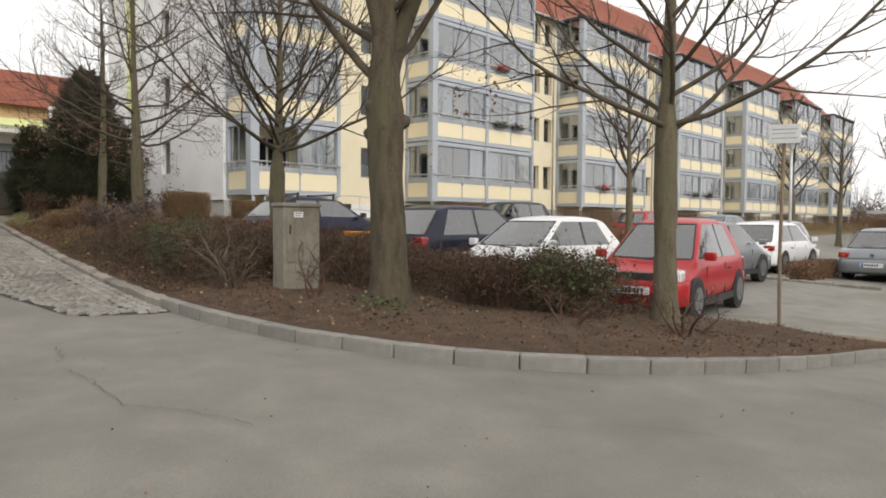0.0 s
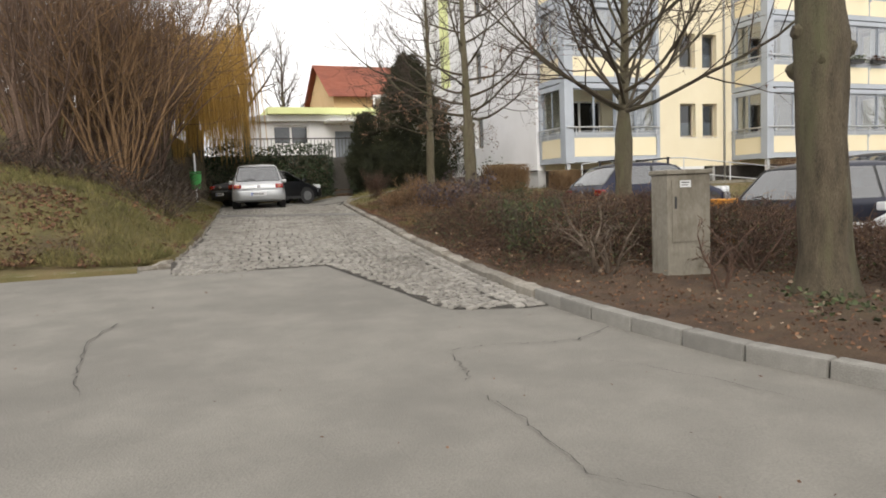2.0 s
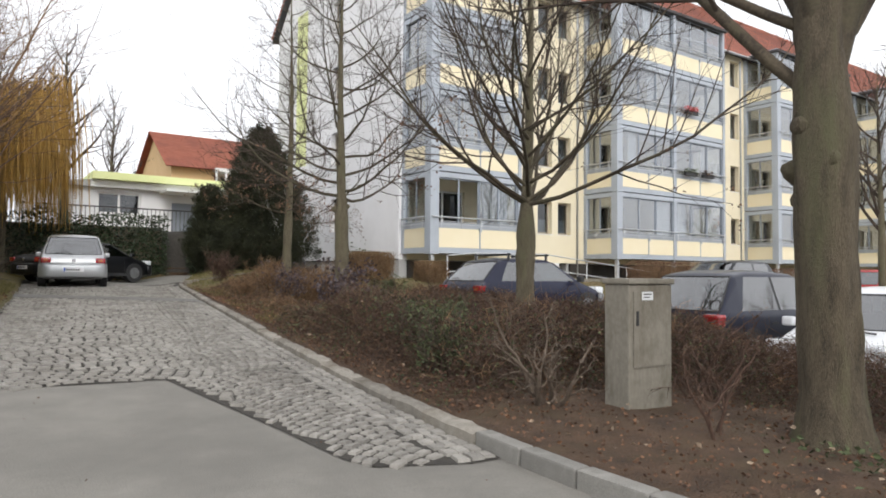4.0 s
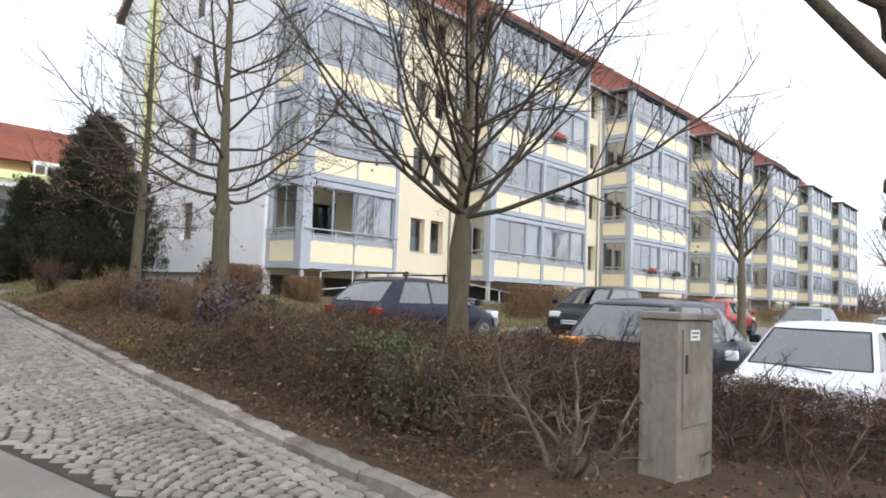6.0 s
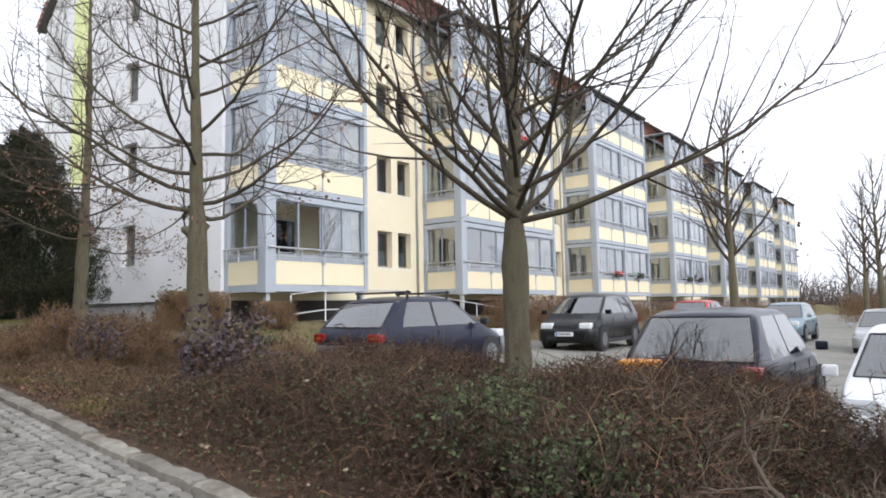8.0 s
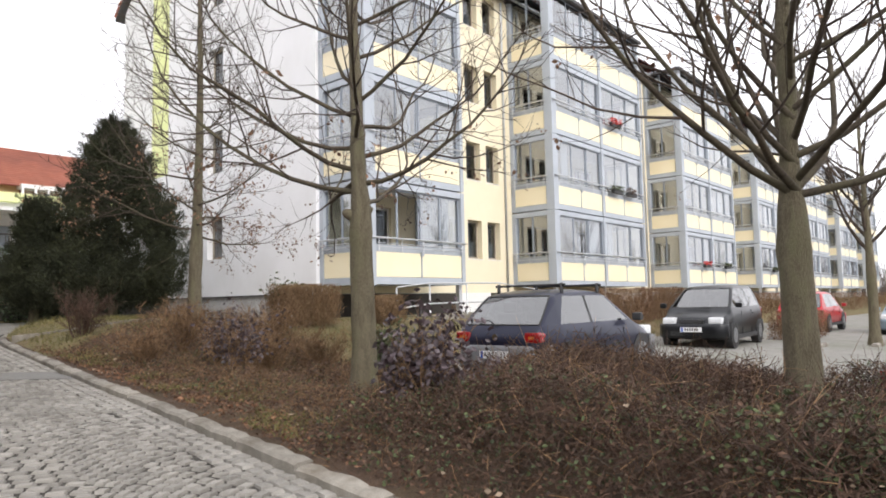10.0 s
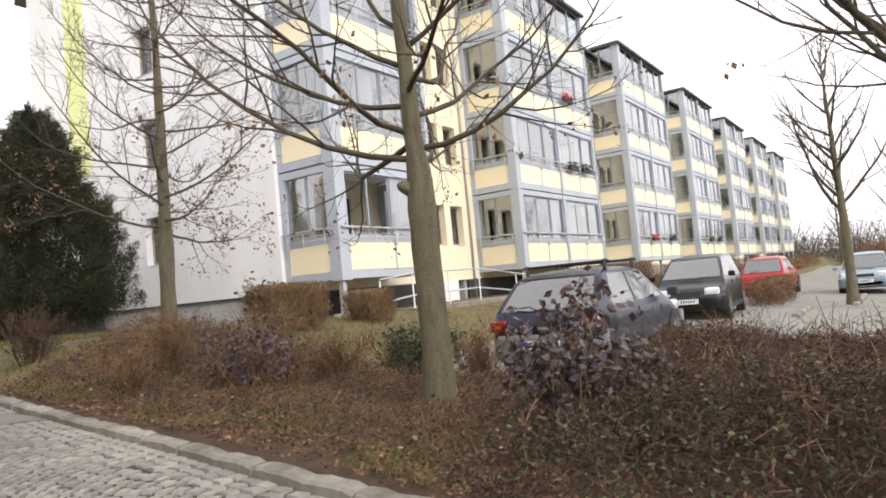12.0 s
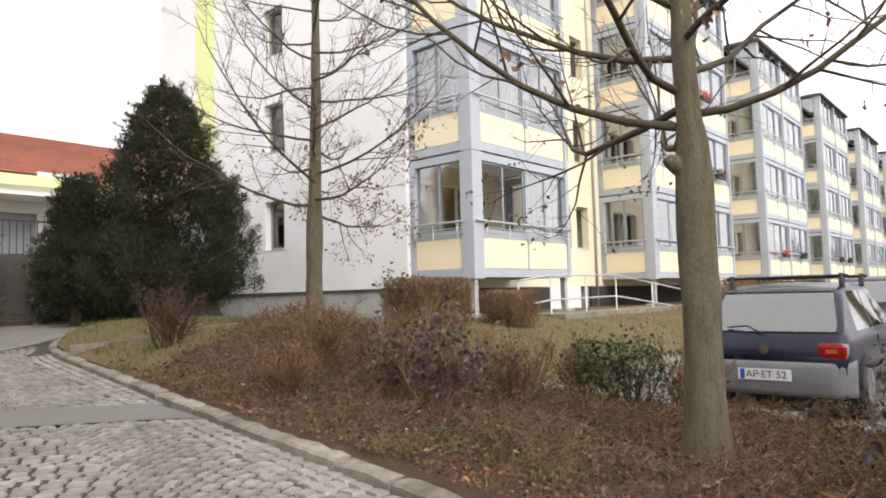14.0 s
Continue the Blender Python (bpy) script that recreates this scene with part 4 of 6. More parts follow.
        box(bm, (xw_b - 0.22, sy * (hw + 0.02) - 0.0, belt + 0.02), (xw_b - 0.1, sy * (hw + 0.18), belt + 0.15), bevel=0.03)
        part("mirror", bm, colour if not bumper else "trim", t)
        part("door_handle", boxes(((xb - 0.32, sy * hw * 0.985 - 0.015, belt - 0.17), (xb - 0.14, sy * hw * 0.985 + 0.015, belt - 0.14))), "trim", t)
        part("door_seam", boxes(((xb - 0.005, sy * hw * 0.985 - 0.006, 0.3), (xb + 0.005, sy * hw * 0.985 + 0.006, belt - 0.05)), ((xb + 1.0, sy * hw * 0.985 - 0.006, 0.3), (xb + 1.01, sy * hw * 0.985 + 0.006, belt - 0.08))), "trim", t)
        for sx in (1, -1):
            m = Matrix.Translation((sx * wb / 2, sy * (hw - 0.09), 0.30))
            bm = bmesh.new()
            disc(bm, 0.34, -0.0975, 0.0965, 22)
            part("wheel_arch", bm, "trim", t, at=m)
            bm = bmesh.new()
            disc(bm, 0.29, -0.09, 0.105, 24)
            wheel = part("tyre", bm, "rubber", t, at=m)
            bm = bmesh.new()
            disc(bm, 0.195, -0.095, 0.112 if sy > 0 else 0.095, 18)
            if sy < 0:
                disc(bm, 0.195, -0.112, 0.0, 18)
            for a in range(5):
                box(bm, (-0.03, -0.118, 0.05), (0.03, 0.118, 0.18), Matrix.Rotation(a * 2 * math.pi / 5, 4, "Y"))
            part("rim", bm, "rim", wheel)
    for sx in (1, -1):
        x = sx * (L / 2 + 0.055)
        pm = part("number_plate", boxes(((x - 0.008, -0.26, 0.40), (x + 0.008, 0.26, 0.515))), "plate", t)
        part("plate_band", boxes(((x - 0.0095, -sx * 0.215 - 0.022 * 1, 0.405), (x + 0.0095, -sx * 0.215 + 0.022, 0.51))), "plate_blue", pm)
        if plate and sx < 0:
            c = bpy.data.curves.new("plate_text", "FONT")
            c.body, c.size, c.extrude, c.align_x, c.align_y = plate, 0.105, 0.001, "CENTER", "CENTER"
            tmp = new("plate_text", c)
            me = bpy.data.meshes.new_from_object(tmp)
            bpy.data.objects.remove(tmp)
            me.materials.clear()
            me.materials.append(M["ink"])
            part("plate_text", me, None, pm, at=pose(x - 0.0125, -0.02, 0.457, 90, 0, -90))
        elif not plate:
            part("plate_print", boxes(*[((x + sx * 0.007, -0.15 + 0.058 * i, 0.43), (x + sx * 0.0105, -0.115 + 0.058 * i, 0.49)) for i in range(6)]), "ink", pm)
    v, f = tubes([([(xr_b - 0.05, 0.05, belt + 0.03), (xr_b - 0.02, 0.2, belt + 0.1), (xr_b + 0.01, 0.42, belt + 0.08)], [0.012, 0.01, 0.008], 5)])
    part("rear_wiper", mesh_of("rear_wiper", v, f, "trim"), None, t)
    v, f = tubes([([(xw_b + 0.08, 0.3, belt), (xw_b + 0.04, -0.3, belt + 0.04)], [0.012, 0.01], 5)])
    part("wiper", mesh_of("wiper", v, f, "trim"), None, t)
    bm = bmesh.new()
    disc(bm, 0.05, -0.012, 0.012, 16, Matrix.Translation((-L / 2 - 0.012, 0, belt - 0.14)) @ Matrix.Rotation(radians(90), 4, "Z"))
    part("badge", bm, "chrome", t)
    if rack:
        for x in (xr_t + 0.30, xw_t - 0.15):
            v, f = tubes([([(x, -rw - 0.06, HT + 0.07), (x, rw + 0.06, HT + 0.07)], [0.02, 0.02], 6), ([(x, -rw, HT - 0.06), (x, -rw, HT + 0.1)], [0.03, 0.03], 6), ([(x, rw, HT - 0.06), (x, rw, HT + 0.1)], [0.03, 0.03], 6)])
            part("roof_bar", mesh_of("roof_bar", v, f, "trim", True), None, t, "black roof rack bar")
    return t


def lot_pose(x, y, yaw):
    return pose(x, y, land(x, y) + 0.03, 0, 0, yaw)


P_navy = paint("navy_paint", (0.005, 0.007, 0.027), 0.4)
P_blue = paint("dark_blue_paint", (0.004, 0.006, 0.020), 0.4)
P_black = paint("black_paint", (0.008, 0.009, 0.011), 0.5)
P_white = paint("white_paint", (0.72, 0.73, 0.74))
P_red = paint("red_paint", (0.36, 0.003, 0.008))
P_silver = paint("silver_paint", (0.42, 0.43, 0.44), 0.5)
P_grey = paint("grey_paint", (0.22, 0.235, 0.25), 0.5)
P_pale = paint("pale_blue_paint", (0.20, 0.27, 0.32), 0.4)
car(lot_pose(-2.2, -6.8, 0), P_navy, "dark blue hatchback with roof bars and a grey bumper", 3.85, 1.63, 1.40, bumper="bumper_grey", wb=2.45, rack=True, plate="AP·ET 52")
car(lot_pose(-2.3, -12.4, 0), P_blue, "shiny dark blue small hatchback parked behind the hedge", 4.0, 1.73, 1.48, wb=2.5)
car(lot_pose(-2.62, -14.65, 180), P_white, "white small hatchback parked with its nose to the bed", 3.72, 1.64, 1.42, wb=2.4)
car(lot_pose(-2.45, -17.25, 188), P_red, "bright red tall city car parked with its nose to the bed", 3.5, 1.5, 1.5, "mini", wb=2.34)
car(lot_pose(6.7, -6.2, 184), P_black, "black compact van parked facing the bed", 4.1, 1.7, 1.57, "van", wb=2.7)
car(lot_pose(17.2, -6.3, 0), P_red, "red hatchback parked in the far row", 3.9, 1.66, 1.46)
car(lot_pose(2.9, -15.5, 0), P_grey, "silver-grey hatchback standing in the parking lot", 3.9, 1.66, 1.42)
car(lot_pose(8.7, -14.9, 0), P_white, "white hatchback parked behind the low kerb", 4.1, 1.7, 1.45)
car(lot_pose(9.6, -17.9, 0), P_grey, "dark grey sedan parked behind the low kerb", 4.4, 1.72, 1.42, "sedan")
car(lot_pose(8.0, -20.0, 0), P_blue, "dark blue hatchback at the end of the row", 4.0, 1.7, 1.46)
car(lot_pose(17.5, -9.5, 180), P_pale, "pale blue hatchback parked facing the bed", 3.9, 1.66, 1.44)
car(lot_pose(14.5, -13.0, 180), P_silver, "silver hatchback parked far off", 3.9, 1.66, 1.44)
car(pose(-10.35, 4.4, land(-10.35, 4.4) + 0.02, 0, 0, 84), P_silver, "silver hatchback standing at the top of the lane", 4.2, 1.7, 1.46, wb=2.6)
car(pose(-9.6, 7.7, land(-9.6, 7.7) + 0.04, 0, 0, 28), P_black, "black sedan crossing behind the silver car", 4.3, 1.68, 1.36, "sedan", wb=2.6)


# ---------- trees ----------
def grow(rng, start, heading, length, radius, level, out, tips, bend=0.25, up=0.15, kids=(9, 7, 5), depth=3, gnarl=0.12):
    """Adds a branch and its side branches to out."""
    n = 10 if level == 0 else 6 if level == 1 else 4
    p, d = np.array(start, float), np.array(heading, float)
    d /= np.linalg.norm(d)
    pts, rad = [p.copy()], [radius]
    for i in range(n - 1):
        d = d + rng.normal(size=3) * gnarl + np.array((0, 0, up))
        d /= np.linalg.norm(d)
        p = p + d * length / (n - 1)
        pts.append(p.copy())
        rad.append(radius * (1 - 0.82 * (i + 1) / (n - 1)))
    out.append((pts, rad, (7, 5, 3, 3)[min(level, 3)]))
    tips.append(pts[-1])
    if level + 1 >= depth:
        return
    for c in range(kids[level]):
        f = 0.22 + 0.75 * (c + rng.uniform(0, 0.8)) / kids[level]
        i = min(int(f * (n - 1)), n - 2)
        q = pts[i] + (pts[i + 1] - pts[i]) * (f * (n - 1) - i)
        ax_d = pts[i + 1] - pts[i]
        ax_d = ax_d / np.linalg.norm(ax_d)
        side = np.cross(ax_d, rng.normal(size=3))
        side /= np.linalg.norm(side)
        hd = ax_d * 0.75 + side * rng.uniform(0.5, 0.95)
        grow(rng, q, hd, length * (1 - 0.55 * f) * rng.uniform(0.38, 0.6), max(0.004, radius * (1 - 0.7 * f) * 0.5), level + 1, out, tips, bend, up * 0.8, kids, depth, gnarl)


def bare_tree(x, y, height, r, fork, limbs, label, seed, z=None, reach=2.6, kids=(10, 7), knobs=(), dead=0, bark="bark_grey", lean=(0, 0), thick=0.42, cluster=1.15, low=(26, 46), heavy=(), near=False, up=0.10, gnarl=0.09, leader=0.8):
    z = land(x, y) + 0.05 if z is None else z
    rng = np.random.default_rng(seed)
    t = thing("tree", pose(x, y, z), label, "tree", "bare trees")
    n = 16
    trunk = [np.array((lean[0] * f + 0.05 * math.sin(f * 5 + seed), lean[1] * f + 0.05 * math.cos(f * 4 + seed), -0.2 + (height + 0.2) * f)) for f in [i / (n - 1) for i in range(n)]]
    rad = []
    for p in trunk:
        h = p[2]
        flare = 0.75 * r * math.exp(-max(h, 0) / 0.18)
        rad.append((r + flare) if h < fork else max(0.012, r * leader * (1 - (h - fork) / (height - fork + 0.01)) ** 1.0))
    fine = []
    for a, b in zip(trunk, trunk[1:]):
        fine += [a + (b - a) * q / 3 for q in range(3)]
    fine.append(trunk[-1])
    fr = np.interp(range(len(fine)), [3 * i for i in range(n)], rad)
    fr = [v * (1 + 0.06 * noise.noise((i * 0.7, seed, 0))) for i, v in enumerate(fr)]
    paths = [(fine, fr, 24 if near else 14)]
    for kh, ka in knobs:
        c = np.array((lean[0] * kh / height, lean[1] * kh / height, kh))
        dv = np.array((math.cos(ka), math.sin(ka), 0.35))
        paths.append(([c, c + dv * r * 0.8, c + dv * r * 1.15, c + dv * r * 1.35], [r * 0.62, r * 0.52, r * 0.36, r * 0.1], 10))
    v, f = tubes(paths)
    if near:
        for p in v:
            q = r * (0.16 * noise.noise((p[0] * 9, p[1] * 9, p[2] * 1.6 + seed)) + 0.10 * noise.noise((p[0] * 22, p[1] * 22, p[2] * 5)))
            c = np.array((lean[0] * p[2] / height, lean[1] * p[2] / height))
            d = p[:2] - c
            p[:2] += d / (np.linalg.norm(d) + 1e-6) * q
    part("trunk", mesh_of("trunk", v, f, bark, True), None, t)
    out, tips = [], []
    for i in range(limbs):
        f = (i + rng.uniform(0, 0.6)) / limbs
        h = fork + (height * 0.93 - fork) * f ** cluster
        az = i * 2.399 + rng.uniform(-0.4, 0.4)
        el = radians(rng.uniform(*low) + 18 * f)
        hd = (math.cos(az) * math.cos(el), math.sin(az) * math.cos(el), math.sin(el))
        c = (lean[0] * h / height, lean[1] * h / height, h)
        ln = reach * (1.05 - 0.62 * f) * rng.uniform(0.85, 1.2)
        grow(rng, c, hd, ln, r * thick * (1 - 0.55 * f), 0, out, tips, up=up, kids=kids, depth=3, gnarl=gnarl)
    for hd, h0, ln, rr in heavy:
        grow(rng, (lean[0] * h0 / height, lean[1] * h0 / height, h0), hd, ln, rr, 0, out, tips, up=0.08, kids=kids, depth=3, gnarl=0.08)
    if near:
        for one in [p for p in out if p[2] == 7]:
            part("limb", mesh_of("limb", *tubes([one]), "bark_limb", True), None, t)
        out = [p for p in out if p[2] != 7]
    v, f = tubes(out)
    part("crown", mesh_of("crown", v, f, "twig", False), None, t, "bare twiggy crown")
    if dead:
        tp = np.array(tips)
        low = tp[np.argsort(tp[:, 2] + rng.uniform(0, 0.9, len(tp)))][:dead]
        c = np.repeat(low, 5, 0) + rng.normal(size=(len(low) * 5, 3)) * 0.04
        v, f = leaves(c, 0.05, rng, 0.2, droop=0.8)
        part("dead_foliage", mesh_of("dead_foliage", v, f, "leaf_dead"), None, t, "withered brown leaves still hanging")
    return t


bare_tree(-7.88, -16.38, 9.0, 0.2, 2.75, 16, "thick bare tree with burled grey-brown trunk in the bed", 3, reach=3.6, knobs=((1.95, 2.3), (2.1, -0.6), (1.75, 1.2), (2.25, 3.0), (2.0, 3.9), (2.15, 0.4)), bark="bark", thick=0.24, kids=(11, 7), low=(20, 55), near=True, gnarl=0.11, heavy=(((-0.45, 0.75, 0.75), 2.5, 4.2, 0.055), ((0.3, -0.35, 1.0), 2.6, 5.0, 0.13), ((-0.2, 0.05, 1.0), 2.5, 4.6, 0.085), ((0.35, 0.35, 1.0), 2.6, 4.6, 0.10), ((0.1, 0.9, 0.6), 3.6, 4.6, 0.045), ((-0.2, 0.9, 0.62), 4.0, 4.8, 0.045)))
bare_tree(-6.25, -11.42, 7.0, 0.135, 2.15, 34, "bare tree with upswept branches in the hedge", 5, reach=3.9, dead=30, thick=0.27, kids=(12, 6), cluster=2.2, low=(8, 40), near=True, up=0.13, gnarl=0.10, leader=0.62)
bare_tree(-7.22, -7.27, 7.6, 0.125, 2.3, 28, "bare tree with a small knob on its trunk", 8, reach=3.0, knobs=((2.05, 2.6), (2.1, -0.5)), dead=60, lean=(0.05, 0.1), thick=0.26, kids=(12, 6), cluster=1.5, low=(-14, 20), near=True, up=0.12, gnarl=0.12, leader=0.7)
bare_tree(-6.05, -1.8, 8.4, 0.11, 1.7, 44, "slender bare tree with withered leaves on low branches", 12, reach=2.2, dead=280, thick=0.2, kids=(10, 6), low=(-20, 10), near=True, up=0.06)
bare_tree(-5.54, -18.7, 7.2, 0.125, 2.3, 20, "bare tree with a pale trunk beside the sign", 17, reach=3.3, thick=0.30, dead=25, kids=(12, 7), cluster=1.8, low=(4, 36), near=True, up=0.12, gnarl=0.12, leader=0.7)
bare_tree(9.9, -9.4, 7.8, 0.13, 2.4, 22, "bare tree standing among the parked cars", 21, reach=2.9, kids=(9, 6))
bare_tree(17.5, -12.7, 7.0, 0.12, 2.3, 18, "bare tree standing in the parking lot", 22, reach=2.6, kids=(8, 5))
bare_tree(13.5, -17.6, 6.4, 0.12, 2.3, 16, "bare tree at the far side of the parking lot", 23, reach=2.4, kids=(8, 5))
bare_tree(12.5, -20.6, 6.8, 0.12, 2.3, 16, "bare tree at the far side of the parking lot", 24, reach=2.6, kids=(8, 5))
bare_tree(31, -11, 8.5, 0.14, 2.6, 16, "bare tree far down the parking lot", 25, reach=3.0, kids=(7, 5))
for i, (x, y, h) in enumerate(((88, -4, 11), (95, 6, 12), (84, -14, 9), (92, -22, 11), (80, -30, 10), (100, -12, 13), (70, -38, 9), (60, -30, 8))):
    bare_tree(x, y, h, 0.2, 2.6, 16, "bare tree in the far distance", 40 + i, reach=h * 0.36, kids=(7, 4))
for i, (x, y, h) in enumerate(((-20, 22, 12), (-24, 16, 11), (-15, 27, 12), (-28, 8, 11), (-9, 40, 13), (-12, 34, 12), (-31, -2, 10))):
    bare_tree(x, y, h, 0.2, 2.6, 16, "bare tree on the hill behind the bank", 60 + i, reach=h * 0.34, kids=(8, 5))


# ---------- shrubs and hedges ----------
def shrub(name, x, y, z, label, category, h, spread, stems, seed, mat="twig_red", leaf=None, n_leaf=0, leaf_size=0.06, kids=(7, 5), up=0.12, rad=0.014, group="", base=0.12, gnarl=0.14):
    rng = np.random.default_rng(seed)
    t = thing(name, pose(x, y, z), label, category, group)
    out, tips = [], []
    for i in range(stems):
        az = rng.uniform(0, 2 * math.pi)
        q = rng.uniform(0.1, 1.0)
        hd = (math.cos(az) * spread * q, math.sin(az) * spread * q, h)
        b = (math.cos(az) * base * q, math.sin(az) * base * q, -0.05)
        grow(rng, b, hd, math.hypot(h, spread * q) * rng.uniform(0.65, 1.1), rad * rng.uniform(0.6, 1.2), 0, out, tips, up=up, kids=kids, depth=3, gnarl=gnarl)
    if name in ("tall_shrub", "bare_shrub"):
        for one in [p for p in out if p[2] == 7]:
            part("stem", mesh_of("stem", *tubes([one]), mat), None, t)
        out = [p for p in out if p[2] != 7]
    v, f = tubes(out)
    part("branchwork", mesh_of("branchwork", v, f, mat), None, t)
    if leaf:
        tp = np.array(tips)
        c = tp[rng.integers(0, len(tp), n_leaf)] + rng.normal(size=(n_leaf, 3)) * leaf_size * 0.9
        v, f = leaves(c, leaf_size, rng, droop=0.7 if leaf == "leaf_purple" else 0.0)
        part("foliage", mesh_of("foliage", v, f, leaf), None, t)
    return t


# tall brown shrubs and golden willow on the bank
for i, (x, y, h, sp) in enumerate(((-14.2, -4.2, 5.6, 1.9), (-14.9, -3.2, 6.2, 2.3), (-13.9, -1.8, 5.6, 1.8), (-15.9, -1.5, 6.4, 2.4), (-13.9, 1.6, 6.0, 1.9), (-16.6, 1.4, 6.6, 2.4), (-15.4, 4.2, 6.6, 2.4), (-18.6, 3.4, 6.6, 2.6), (-14.6, -0.2, 7.2, 2.6), (-17.5, 6.0, 7.6, 2.8), (-15.7, -4.4, 6.4, 2.1))):
    shrub("tall_shrub", x, y, land(x, y) + 0.05, "tall leafless brown shrub with many upright stems on the bank", "shrub", h, sp, 30, 100 + i, "twig_bank" if i % 3 else "twig_tan", kids=(9, 6), rad=0.03, up=0.04, group="bank shrubs", base=0.55)


def willow(x, y, h, seed):
    rng = np.random.default_rng(seed)
    t = thing("willow_tree", pose(x, y, land(x, y)), "weeping willow with golden hanging twigs", "tree")
    v, f = tubes([([(0, 0, -0.2), (0.05, 0, h * 0.3), (-0.1, 0.1, h * 0.6)], [0.28, 0.22, 0.12], 10)])
    part("trunk", mesh_of("trunk", v, f, "bark", True), None, t)
    limbs, hang = [], []
    for i in range(16):
        az = i * 2.4
        p0 = np.array((0, 0, h * rng.uniform(0.35, 0.6)))
        p1 = p0 + np.array((math.cos(az) * 0.8, math.sin(az) * 0.8, h * 0.22))
        p2 = p1 + np.array((math.cos(az) * rng.uniform(0.5, 1.3), math.sin(az) * rng.uniform(0.5, 1.3), h * rng.uniform(0.02, 0.2)))
        limbs.append(([p0, p1, p2], [0.09, 0.06, 0.025], 6))
        for k in range(70):
            f0 = rng.uniform(0.3, 1)
            q = p1 + (p2 - p1) * f0 + rng.normal(size=3) * 0.22
            ln = rng.uniform(0.35, 0.8) * (q[2] - 0.3)
            dx = rng.normal(size=2) * 0.22 + np.array((math.cos(az), math.sin(az))) * 0.3
            hang.append(([q, q + np.array((dx[0] * 0.7, dx[1] * 0.7, 0.02)), q + np.array((dx[0], dx[1], -ln * 0.5)), q + np.array((dx[0] * 1.1, dx[1] * 1.1, -ln))], [0.012, 0.011, 0.010, 0.007], 3))
    v, f = tubes(limbs)
    part("limbwork", mesh_of("limbwork", v, f, "bark", True), None, t)
    v, f = tubes(hang)
    part("twig_curtain", mesh_of("twig_curtain", v, f, "twig_gold"), None, t, "golden hanging twigs")


willow(-12.2, 9.0, 7.6, 7)
willow(-13.4, 6.0, 6.2, 8)
bare_tree(-6.2, 25.0, 9.0, 0.16, 2.6, 18, "slender bare tree behind the annex", 72, reach=3.0, kids=(9, 6))
bare_tree(-9.7, 14.6, 8.5, 0.2, 2.6, 14, "bare tree with a thick leaning limb behind the willow", 71, reach=3.0, kids=(9, 6))


def sprays(rng, centres, heads, length, per, size):
    """Feathery sprays: narrow leaves along an axis that points outwards and up."""
    c, h = np.repeat(np.asarray(centres), per, 0), np.repeat(np.asarray(heads), per, 0)
    n = len(c)
    q = rng.uniform(0, 1, (n, 1))
    p = c + h * length * (q - 0.3) + rng.normal(size=(n, 3)) * (0.15 * (1.05 - q) ** 0.7)
    d = h + rng.normal(size=(n, 3)) * 0.55
    d /= np.linalg.norm(d, axis=1)[:, None]
    e = np.cross(d, rng.normal(size=(n, 3)))
    e /= np.linalg.norm(e, axis=1)[:, None] + 1e-9
    s = size * rng.uniform(0.5, 1.3, (n, 1))
    v = np.stack([p, p + d * s * 0.5 + e * s * 0.075, p + d * s, p + d * s * 0.5 - e * s * 0.075], 1).reshape(-1, 3)
    return v, [(4 * i, 4 * i + 1, 4 * i + 2, 4 * i + 3) for i in range(n)]


def conifer(x, y, h, r, seed, label):
    rng = np.random.default_rng(seed)
    t = thing("conifer", pose(x, y, land(x, y) + 0.05), label, "tree")
    v, f = tubes([([(0, 0, -0.2), (0.05, 0, h * 0.5), (0, 0, h * 0.92)], [0.14, 0.09, 0.02], 8)])
    part("trunk", mesh_of("trunk", v, f, "bark", True), None, t)
    for i in range(9):
        ca, sa = math.cos(i * 2.2) * r, math.sin(i * 2.2) * r
        v, f = tubes([([(0, 0, 0.5 + 0.1 * i), (ca * 0.5, sa * 0.5, 0.6 + 0.1 * i), (ca * 0.85, sa * 0.85, 0.95 + 0.1 * i)], [0.05, 0.035, 0.015], 5)])
        part("bough", mesh_of("bough", v, f, "bark", True), None, t)
    cs, hs = [], []
    for i in range(int(300 * h * r / 2.5 * 0.62 + 120)):
        f0 = rng.uniform(0, 1) ** 1.25
        z = 0.62 + (h - 0.5) * f0
        prof = r * (1 - f0) ** 0.86 * (0.66 + 0.34 * min(1, f0 / 0.16)) + 0.05
        az = rng.uniform(0, 2 * math.pi)
        lump = 0.88 + 0.62 * noise.noise((math.cos(az) * 2.1 + seed, math.sin(az) * 2.1, z * 1.2))
        q = prof * lump * rng.uniform(0.62, 1.0)
        cs.append((math.cos(az) * q, math.sin(az) * q, z - 0.12))
        tilt = rng.uniform(0.25, 0.8)
        hs.append((math.cos(az) * tilt + rng.normal() * 0.2, math.sin(az) * tilt + rng.normal() * 0.2, rng.uniform(0.5, 1.0)))
    v, f = sprays(rng, cs, hs, 0.62, 250, 0.105)
    part("crown", mesh_of("crown", v, f, "needles"), None, t, "dark green feathery foliage")


conifer(-3.75, 6.8, 5.45, 2.55, 31, "dense dark green cypress beside the white gable")
conifer(-5.5, 7.6, 3.15, 0.7, 32, "smaller dark green cypress beside the lane")

def bed_z(x, y):
    return land(x, y) + 0.14


